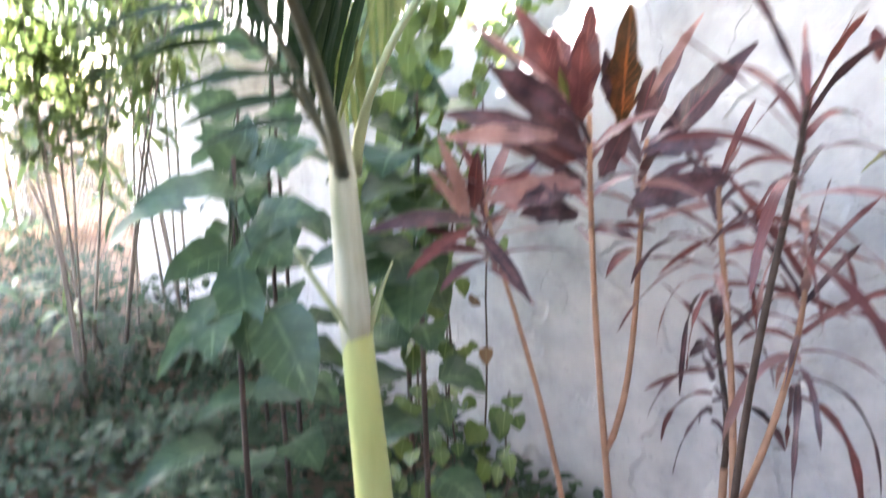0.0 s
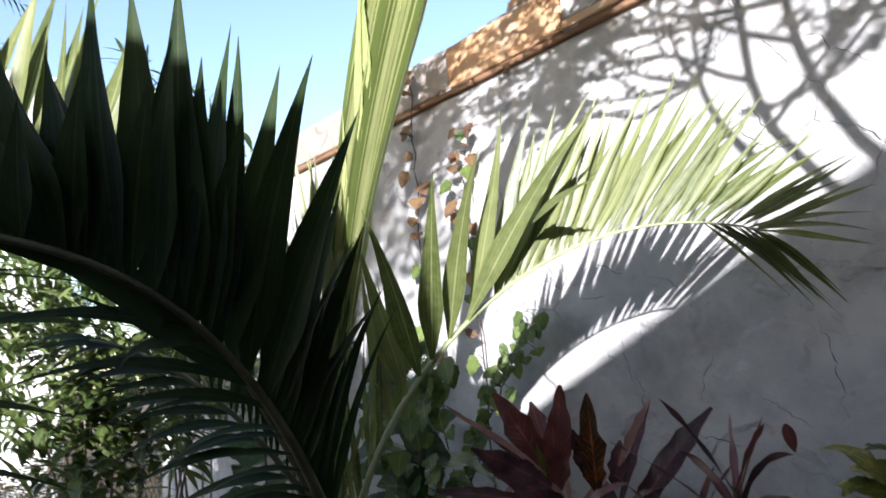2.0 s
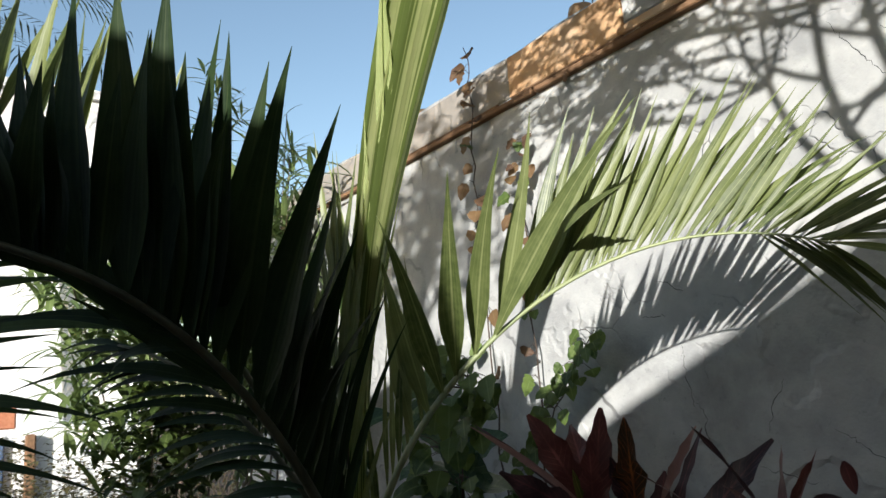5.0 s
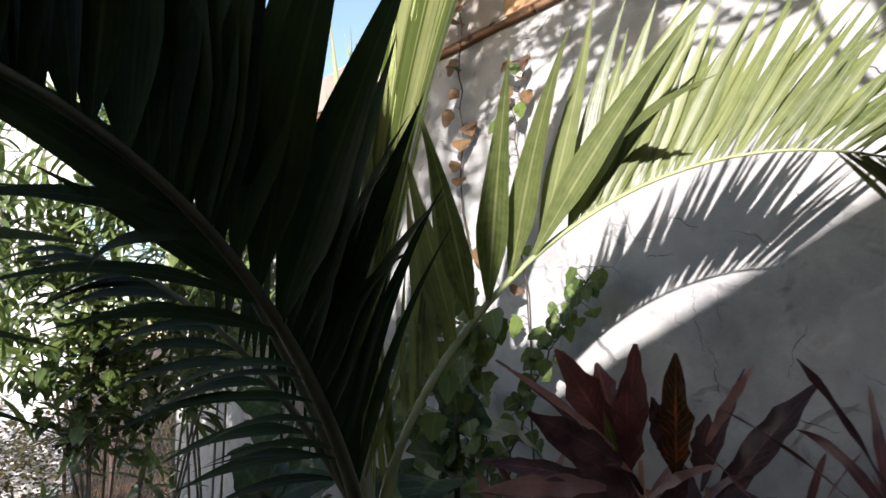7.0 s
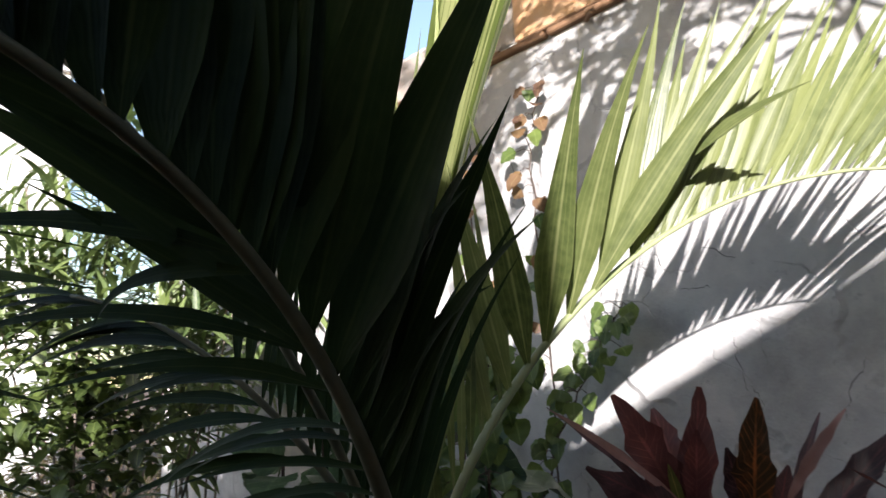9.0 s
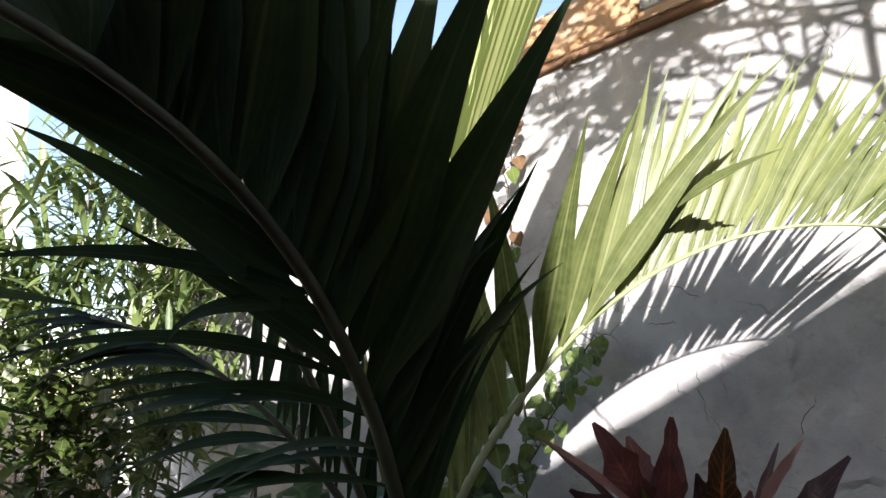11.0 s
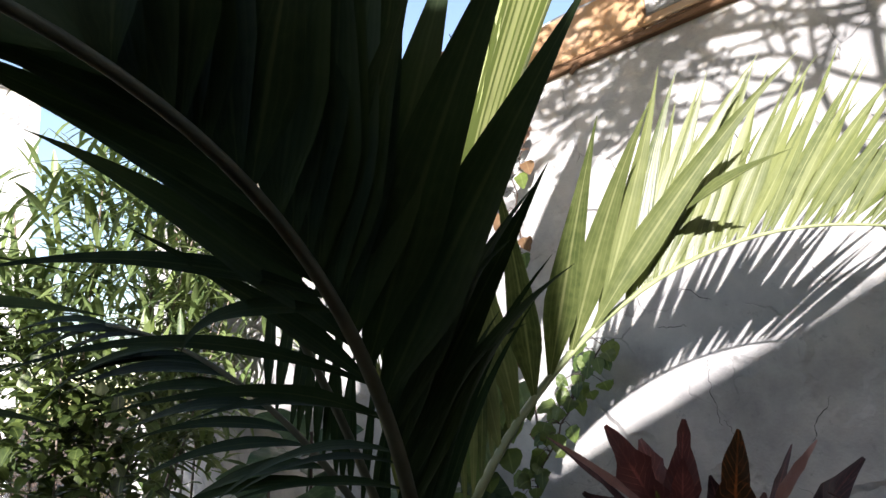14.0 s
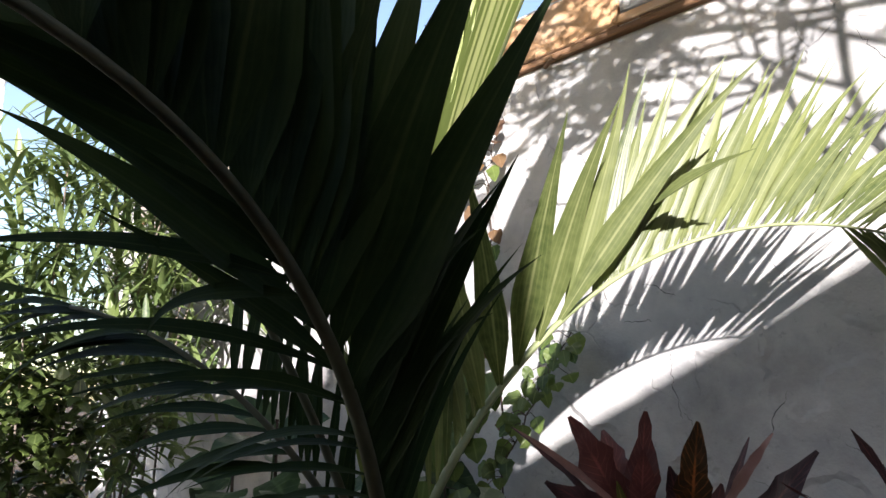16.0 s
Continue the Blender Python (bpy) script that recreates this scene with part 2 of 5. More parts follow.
def thing(name, place, label, category, group="", kind=""):
    ob = new(name)
    ob.location = place
    ob.empty_display_size = 0.1
    return tagged(ob, label, category, group, kind)


def place_under(ob, parent):
    """Parent ob, whose mesh is in world coordinates, and keep it where it is."""
    ob.parent = parent
    inv = Matrix.Identity(4)
    p = parent
    while p:
        inv = inv @ Matrix.Translation(-p.location)
        p = p.parent
    ob.matrix_parent_inverse = inv
    return ob


def box(name, lo, hi, mat, parent=None, label="", bevel=0.006):
    bm = bmesh.new()
    bmesh.ops.create_cube(bm, size=1)
    for v in bm.verts:
        v.co = Vector([lo[i] + (v.co[i] + 0.5) * (hi[i] - lo[i]) for i in range(3)])
    if bevel:
        bmesh.ops.bevel(bm, geom=bm.edges[:], offset=bevel, segments=1, affect="EDGES")
    me = bpy.data.meshes.new(name)
    bm.to_mesh(me)
    bm.free()
    me.materials.append(mat)
    ob = new(name, me)
    if label:
        ob["label"] = label
    return place_under(ob, parent) if parent else ob


def bezier(ctrl, u):
    pts = [Vector(c) for c in ctrl]
    while len(pts) > 1:
        pts = [a.lerp(b, u) for a, b in zip(pts, pts[1:])]
    return pts[0]


def tangent(ctrl, u):
    return (bezier(ctrl, min(1, u + 0.01)) - bezier(ctrl, max(0, u - 0.01))).normalized()


def tube(path, radii, sides=8, flat=1.0, cap=True):
    """Verts and faces of a round tube along the path; flat squashes it along its second axis."""
    verts, faces = [], []
    ref = Vector((0.3, 0.1, 1))
    for i, p in enumerate(path):
        d = (path[min(i + 1, len(path) - 1)] - path[max(i - 1, 0)]).normalized()
        a = d.cross(ref)
        a = a.normalized() if a.length > 0.05 else d.cross(Vector((1, 0, 0))).normalized()
        b = d.cross(a)
        for k in range(sides):
            w = 2 * math.pi * k / sides
            verts.append(p + radii[i] * (math.cos(w) * a + flat * math.sin(w) * b))
    for i in range(len(path) - 1):
        for k in range(sides):
            j = (k + 1) % sides
            faces.append((i * sides + k, i * sides + j, (i + 1) * sides + j, (i + 1) * sides + k))
    if cap:
        faces += [tuple(range(sides - 1, -1, -1)), tuple(range((len(path) - 1) * sides, len(path) * sides))]
    return verts, faces


PROFILES = {
    "leaflet": lambda t: min(1, 0.12 + 3.1 * t) * (1 - max(0, (t - 0.30) / 0.70) ** 1.25) ** 1.2 + 0.010,
    "lance": lambda t: math.sin(math.pi * min(1, t * 0.93 + 0.05)) ** 0.8 * (1 - 0.15 * t) + 0.01,
    "oval": lambda t: math.sin(math.pi * min(1, t * 0.97 + 0.02)) ** 0.62 * (1.12 - 0.5 * t) + 0.01,
    "heart": lambda t: (1.12 * math.sqrt(max(0, 1 - (1 - t / 0.28) ** 2)) if t < 0.28 else 1.12 * (1 - ((t - 0.28) / 0.72) ** 1.9)) + 0.015,
    "strap": lambda t: min(1, 0.5 + 4 * t) * (1 - max(0, (t - 0.7) / 0.3) ** 2) + 0.02,
}


def blade(base, way, face, length, width, droop=0.3, fold=18, profile="leaflet", segs=7, twist=0.0, wave=0.0, rng=random):
    """A folded leaf blade as verts, faces, uvs. way: where it sets out; face: where its upper side looks; droop bends it to the ground."""
    p, d, f = Vector(base), Vector(way).normalized(), Vector(face)
    verts, faces, uvs = [], [], []
    step, prof = length / segs, PROFILES[profile]
    ph = rng.random() * 6
    sway = rng.uniform(-0.22, 0.22) if profile == "leaflet" else 0
    for i in range(segs + 1):
        t = i / segs
        s = d.cross(f)
        s = s.normalized() if s.length > 1e-4 else d.orthogonal().normalized()
        n = s.cross(d)
        s = s * math.cos(twist * t) + n * math.sin(twist * t)
        n = s.cross(d)
        w = 0.5 * width * prof(t) * (1 + 0.35 * wave * math.sin(ph * 3 + t * 23))
        lift = math.tan(radians(fold)) * w
        wv = wave * w * math.sin(ph + t * 17)
        verts += [p - s * w + n * (lift + wv), p.copy(), p + s * w + n * (lift - wv)]
        uvs += [(0, t), (0.5, t), (1, t)]
        if i:
            a = 3 * (i - 1)
            faces += [(a, a + 1, a + 4, a + 3), (a + 1, a + 2, a + 5, a + 4)]
        p += d * step
        d = (d + Vector((0, 0, -1)) * droop * step / length * 1.6 + s * sway * t * 2 / segs).normalized()
    return verts, faces, uvs


def aimed(base, tip, face, width, droop=0.2, **k):
    """A blade that sets out so that, drooping, it ends at the tip."""
    base, tip = Vector(base), Vector(tip)
    aim, length = tip - base, (tip - base).length
    way = aim.copy()
    segs = k.get("segs", 7)
    for _ in range(4):
        p, d, run = base.copy(), way.normalized(), 0
        for i in range(segs):
            p += d * length / segs
            d = (d + Vector((0, 0, -1)) * droop / segs * 1.6).normalized()
        way = way + (tip - p) * 0.9
        length *= aim.length / max(1e-4, (p - base).length)
    return blade(base, way, face, length, width, droop, **k)


def arched(ctrl, face, width, rng, segs=14, fold=14, profile="leaflet"):
    """A blade whose midrib follows a bent line."""
    verts, faces, uvs = [], [], []
    for i in range(segs + 1):
        t = i / segs
        p, d = bezier(ctrl, t), tangent(ctrl, t)
        s = d.cross(Vector(face)).normalized()
        n = s.cross(d)
        w = 0.5 * width * PROFILES[profile](t)
        lift = math.tan(radians(fold)) * w
        verts += [p - s * w + n * lift, p, p + s * w + n * lift]
        uvs += [(0, t), (0.5, t), (1, t)]
        if i:
            a = 3 * (i - 1)
            faces += [(a, a + 1, a + 4, a + 3), (a + 1, a + 2, a + 5, a + 4)]
    return verts, faces, uvs


def leaf(name, mat, parent, label="", **k):
    v, f, u = blade(**k)
    return place_under(mesh_object(name, v, f, mat, None, label, u), parent)


def joined(name, blades, mat, parent=None, label=""):
    V, F, U = [], [], []
    for v, f, u in blades:
        n = len(V)
        V += v
        U += u
        F += [tuple(i + n for i in q) for q in f]
    ob = mesh_object(name, V, F, mat, None, label, U)
    return place_under(ob, parent) if parent else ob


def lerp_list(stops, u):
    for (a, va), (b, vb) in zip(stops, stops[1:]):
        if u <= b:
            return va + (vb - va) * (u - a) / (b - a)
    return stops[-1][1]


# ---- ground and walls ----
GROUND = -0.12


def ground_height(x, y):
    z = GROUND + 0.05 * noise.noise((x * 0.7, y * 0.7, 3)) + 0.02 * noise.noise((x * 3, y * 3, 1))
    return z - 0.02 * max(0, -5.5 - x)


def build_ground():
    xs = sorted({-900, -300, -120, -60, -40} | {round(-30 + i * 0.5, 3) for i in range(51)} | {round(-5 + i * 0.12, 3) for i in range(76)} | {5, 7, 10, 16, 30, 80, 300, 900})
    ys = sorted({-900, -300, -80, -30, -15, -8} | {round(-4 + i * 0.14, 3) for i in range(60)} | {round(5 + i * 0.8, 3) for i in range(14)} | {20, 40, 90, 300, 900})
    verts = [(x, y, ground_height(x, y) if abs(x) < 50 and abs(y) < 50 else -2.0 if x < -50 else GROUND) for x in xs for y in ys]
    n = len(ys)
    faces = [(i * n + j, (i + 1) * n + j, (i + 1) * n + j + 1, i * n + j + 1) for i in range(len(xs) - 1) for j in range(n - 1)]
    tagged(mesh_object("ground", verts, faces, M_SOIL), "brown garden soil with dry litter", "ground", kind="structure")


build_ground()
WALL_Y, WALL_TOP, LEDGE = 2.15, 3.08, 2.86


def build_wall():
    """The rendered boundary wall: one thick slab whose face is gently uneven, with a coping step and an end."""
    xs = [-5.42 + i * 0.07 for i in range(118)]
    zs = [-0.4 + i * 0.07 for i in range(50)]
    zs = [z for z in zs if z < WALL_TOP - 0.03] + [WALL_TOP]
    verts, faces = [], []
    for x in xs:
        for z in zs:
            lean = 0.05 * (3 - z) * (1 if x < -5.3 else 0)
            y = WALL_Y + 0.010 * noise.noise((x * 1.4, z * 1.4, 0)) + 0.004 * noise.noise((x * 6, z * 6, 5))
            top = 0.018 * noise.noise((x * 3, 0, 7)) if z == WALL_TOP else 0
            verts.append((x - lean, y, z + top))
    n, m = len(zs), len(xs) * len(zs)
    verts += [(x, y + 0.22, z) for x, y, z in verts]
    for i in range(len(xs) - 1):
        for j in range(n - 1):
            a = i * n + j
            faces += [(a, a + n, a + n + 1, a + 1), (m + a, m + a + 1, m + a + n + 1, m + a + n)]
        a = i * n + n - 1
        faces.append((a, a + n, m + a + n, m + a))
    for i in (0, len(xs) - 1):
        for j in range(n - 1):
            a = i * n + j
            faces.append((a, a + 1, m + a + 1, m + a) if i == 0 else (a, m + a, m + a + 1, a + 1))
    return tagged(mesh_object("wall_garden", verts, faces, M_WALL), "tall grey rendered garden wall, cracked and stained", "wall", kind="structure")


wall = build_wall()

def ledge_parts():
    rng = random.Random(31)
    x = -4.95
    while x < 2.3:
        L = rng.uniform(0.9, 1.5)
        box("ledge_board", (x, WALL_Y - 0.026 - rng.uniform(0, 0.006), LEDGE - 0.008 + rng.uniform(-0.005, 0.005)), (x + L - 0.012, WALL_Y + 0.01, LEDGE + 0.012), M_WOOD, wall, "weathered brown timber batten along the wall", 0.005)
        x += L
    x = -3.0
    while x < 1.9:
        L = rng.uniform(0.5, 1.1)
        box("ledge_strip", (x, WALL_Y - 0.020, LEDGE + 0.017), (x + L, WALL_Y + 0.01, LEDGE + 0.027), M_WOOD, wall, "splintered thin timber strip", 0.003)
        x += L + rng.uniform(0.02, 0.2)
    # left stretch of the band, with shade put into its grey-brown colour
    box("plaster_band", (-5.0, WALL_Y - 0.010, LEDGE + 0.030), (-1.86, WALL_Y + 0.01, WALL_TOP - 0.016), M_BAND_GREY, wall, "grey-brown plaster band, its shade put into the colour", 0.004)
    # ochre plaster band above the batten, with a framed grey panel
    box("plaster_band", (-1.86, WALL_Y - 0.012, LEDGE + 0.030), (-1.235, WALL_Y + 0.01, WALL_TOP - 0.012), M_BAND, wall, "flaking ochre plaster band", 0.004)
    box("plaster_band", (-1.235, WALL_Y - 0.016, LEDGE + 0.030), (1.6, WALL_Y + 0.01, LEDGE + 0.062), M_BAND, wall, "flaking ochre plaster band", 0.004)
    box("panel_edge", (-1.25, WALL_Y - 0.018, LEDGE + 0.036), (-1.222, WALL_Y + 0.01, WALL_TOP + 0.01), M_BAND, wall, "ochre plaster edge of a panel", 0.004)
    box("grey_panel", (-1.218, WALL_Y - 0.013, LEDGE + 0.066), (1.6, WALL_Y + 0.01, WALL_TOP + 0.06), M_WALL, wall, "grey cement panel", 0.004)
    for px, s in ((-1.47, 0.05), (-2.64, 0.035)):
        bm = bmesh.new()
        bmesh.ops.create_icosphere(bm, subdivisions=2, radius=s)
        for v in bm.verts:
            v.co = Vector((v.co.x * 1.2, v.co.y, v.co.z * 0.7)) * (1 + 0.25 * noise.noise(v.co * 30 + Vector((px, 0, 0))))
            v.co += Vector((px, WALL_Y + 0.05, WALL_TOP + 0.025))
        me = bpy.data.meshes.new("mortar_lump")
        bm.to_mesh(me)
        bm.free()
        me.materials.append(M_BAND)
        place_under(new("mortar_lump", me), wall)
    v, f = tube([Vector((-1.46, WALL_Y + 0.05, WALL_TOP + 0.03)), Vector((-1.43, WALL_Y + 0.04, WALL_TOP + 0.075)), Vector((-1.40, WALL_Y + 0.05, WALL_TOP + 0.07)), Vector((-1.405, WALL_Y + 0.05, WALL_TOP + 0.02))], [0.003] * 4, 6)
    place_under(mesh_object("bent_wire", v, f, M_DARKSTEM), wall)
    v, f = tube([Vector((-1.53, WALL_Y - 0.01, LEDGE - 0.02)), Vector((-1.47, WALL_Y - 0.06, LEDGE - 0.03)), Vector((-1.445, WALL_Y - 0.075, LEDGE - 0.045))], [0.009, 0.008, 0.006], 6)
    place_under(mesh_object("peg", v, f, M_WOOD, None, "broken wooden peg"), wall)
    # hairline cracks, each a thin ragged groove filled with dirt
    starts = [(-1.15, 1.80, 0.2, -1.0, 0.25), (-1.12, 1.62, 0.3, -0.8, 0.2), (-1.22, 2.01, 1, -0.1, 0.14), (-0.55, 2.62, 0.5, -1, 0.35), (-0.42, 2.55, 0.6, -0.8, 0.3), (-0.82, 1.68, -0.2, -1, 0.18),
              (-0.70, 1.55, 0.8, -0.5, 0.2), (-1.3, 1.9, 1, -0.2, 0.12), (-0.95, 1.45, 1, -0.35, 0.22), (-0.5, 1.75, 0.3, -1, 0.3), (-0.3, 1.9, 0.5, -0.7, 0.35), (-1.95, 2.5, 0.3, -1, 0.3), (-0.25, 1.5, 0.2, -1, 0.3), (-0.6, 1.2, 1, -0.6, 0.4), (-1.0, 1.1, 0.5, -1, 0.3)]
    for x, z, dx, dz, L in starts:
        p, d = Vector((x, 0, z)), Vector((dx, 0, dz)).normalized()
        path, n = [], int(L / 0.012)
        for i in range(n):
            path.append(Vector((p.x, WALL_Y + 0.010 * noise.noise((p.x * 1.4, p.z * 1.4, 0)) + 0.004 * noise.noise((p.x * 6, p.z * 6, 5)), p.z)))
            turn = rng.gauss(0, 0.5)
            q = d * math.cos(turn) + Vector((d.z, 0, -d.x)) * math.sin(turn)
            p = p + q * 0.012
        v, f = tube(path, [0.0014 * math.sin(math.pi * (i + 0.5) / n) ** 0.5 * rng.uniform(0.5, 1.3) for i in range(n)], 4)
        place_under(mesh_object("crack", v, f, M_CRACK), wall)


ledge_parts()


# ---- unseen blockers behind the viewer ----
def shade_blockers():
    """Closing walls, uprights, a sloping-topped wing and a roof, added unseen to shape the shade."""
    root = tagged(box("shade_blocker", (0.25, -2.0, -0.3), (0.72, -1.72, 2.95), M_WOOD), "unseen walls and roof added behind the viewer to block light", "house", kind="structure")
    box("blocker_pier", (0.72, -2.0, -0.3), (1.17, -1.60, 2.85), M_WOOD, root)
    box("blocker_pier", (1.17, -2.0, -0.3), (1.44, -1.60, 2.80), M_WOOD, root)
    # added overhead, out of view, to cut the sky light
    box("blocker_roof", (-3.0, -2.2, 4.45), (4.2, 1.6, 4.6), M_WOOD, root)
    box("blocker_roof", (-0.9, 1.6, 4.45), (4.2, 2.12, 4.6), M_WOOD, root)
    box("blocker_post", (3.9, -2.1, -0.3), (4.1, -1.9, 4.45), M_WALL, root)
    box("blocker_post", (3.5, 1.35, -0.3), (3.7, 1.55, 4.45), M_WALL, root)
    box("blocker_wall", (-5.5, -2.0, -0.3), (-2.2, -1.8, 1.5), M_WOOD, root)
    box("blocker_wall", (-2.2, -2.0, -0.3), (-0.6, -1.8, 2.35), M_WOOD, root)
    box("blocker_wall", (-0.6, -2.0, -0.3), (0.25, -1.75, 2.90), M_WOOD, root)
    verts, faces = [], []
    prof = [(1.44, -0.3), (1.44, 2.575), (1.62, 2.66), (7.0, 2.66 + 0.484 * 5.38), (7.0, -0.3)]
    for y in (-1.62, -1.9):
        verts += [(x, y, z) for x, z in prof]
    n = len(prof)
    faces = [tuple(range(n)), tuple(range(2 * n - 1, n - 1, -1))] + [(i, i + n, (i + 1) % n + n, (i + 1) % n) for i in range(n)]
    place_under(mesh_object("blocker_wing", verts, faces, M_WOOD, None, "", None, False), root)
    # side wall, also added out of view against sky light
    tagged(box("blocker_side", (3.2, -1.6, -0.3), (3.45, WALL_Y, 3.0), M_WOOD), "plain dark wall added out of view to close the side", "wall", kind="structure")


shade_blockers()

# ---- palm ----
palm = thing("coconut_palm", (-1.04, 0.95, GROUND), "young coconut palm with green fronds and a pale sheath", "palm tree")


def palm_trunk():
    path = [Vector((-1.03, 0.95, GROUND - 0.05)), Vector((-1.04, 0.95, 0.35)), Vector((-1.05, 0.95, 0.7)), Vector((-1.065, 0.95, 0.95)), Vector((-1.075, 0.95, 1.15)), Vector((-1.075, 0.95, 1.33))]
    v, f = tube(path, [0.055, 0.046, 0.039, 0.034, 0.028, 0.024], 14)
    place_under(mesh_object("trunk", v, f, M_TRUNK, None, "pale yellow-green sheathed trunk"), palm)
    path = [Vector((-1.068, 0.95, 0.97)), Vector((-1.07, 0.95, 1.05)), Vector((-1.075, 0.95, 1.2)), Vector((-1.076, 0.95, 1.33)), Vector((-1.074, 0.945, 1.42)), Vector((-1.07, 0.94, 1.50))]
    v, f = tube(path, [0.0322, 0.0342, 0.0305, 0.027, 0.020, 0.011], 14)
    v = [p + Vector((0, 0, 0.035 * noise.noise((k * 0.9, 0, 4)))) if k < 14 else p for k, p in enumerate(Vector(q) for q in v)]
    place_under(mesh_object("upper_sheath", v, f, M_SHEATH, None, "whitish fibrous leaf sheath"), palm)
    for a, b, c, r in (((-1.06, 0.93, 1.02), (-1.09, 0.88, 1.12), (-1.13, 0.86, 1.2), 0.012), ((-1.05, 0.96, 1.0), (-1.03, 0.99, 1.1), (-1.0, 1.0, 1.16), 0.010)):
        v, f = tube([bezier([a, b, c], i / 6) for i in range(7)], [r * (1 - 0.1 * i) for i in range(7)], 8, 0.5)
        place_under(mesh_object("old_sheath", v, f, M_RACHIS, None, "cut stub of an old leaf sheath"), palm)


palm_trunk()


def vec_at(stops, u):
    for (a, va), (b, vb) in zip(stops, stops[1:]):
        if u <= b:
            return Vector(va).lerp(Vector(vb), max(0, (u - a) / (b - a)))
    return Vector(stops[-1][1])


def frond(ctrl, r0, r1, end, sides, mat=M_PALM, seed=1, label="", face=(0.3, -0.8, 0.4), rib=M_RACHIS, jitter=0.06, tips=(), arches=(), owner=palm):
    """A pinnate frond: the rachis is a tapered part, every leaflet a part under it. sides: (ways, count, u0, u1, lengths, widths, droop, face)."""
    rng = random.Random(seed)
    n = 30
    path = [bezier(ctrl, end * i / n) for i in range(n + 1)]
    v, f = tube(path, [r0 + (r1 - r0) * (i / n) ** 0.6 for i in range(n + 1)], 8, 0.75)
    rachis = place_under(mesh_object("frond", v, f, rib, None, label), owner)

    def add(v, f, uv):
        lf = mesh_object("leaflet", v, f, mat, None, "", uv)
        lf.parent = rachis
        lf.matrix_parent_inverse = rachis.matrix_parent_inverse.inverted() @ Matrix.Translation(-owner.location)

    for u, tip, w, drp in tips:
        add(*aimed(bezier(ctrl, u), tip, face, w, drp, fold=rng.uniform(14, 28), profile="leaflet", segs=12, twist=rng.uniform(-0.55, 0.55), rng=rng))
    for u, mid, tip, w in arches:
        add(*arched([bezier(ctrl, u), mid, tip], (0.6, -0.5, 0.62), w, rng))
    for ways, count, u0, u1, lengths, widths, droop, facing in sides:
        for i in range(count):
            u = u0 + (u1 - u0) * (i + rng.uniform(-0.3, 0.3)) / max(1, count - 1)
            u = min(end, max(0.02, u))
            jit = Vector((rng.uniform(-1, 1), rng.uniform(-1, 1), rng.uniform(-1, 1))) * jitter
            d = vec_at(ways, u).normalized() + jit
            L, W = lerp_list(lengths, u) * rng.uniform(0.82, 1.1), lerp_list(widths, u) * rng.uniform(0.75, 1.15)
            v, f, uv = blade(bezier(ctrl, u), d, facing or face, L, W, droop * rng.uniform(0.5, 1.5), rng.uniform(6, 26), "leaflet", 9, rng.uniform(-0.35, 0.35), rng=rng)
            add(v, f, uv)
    return rachis


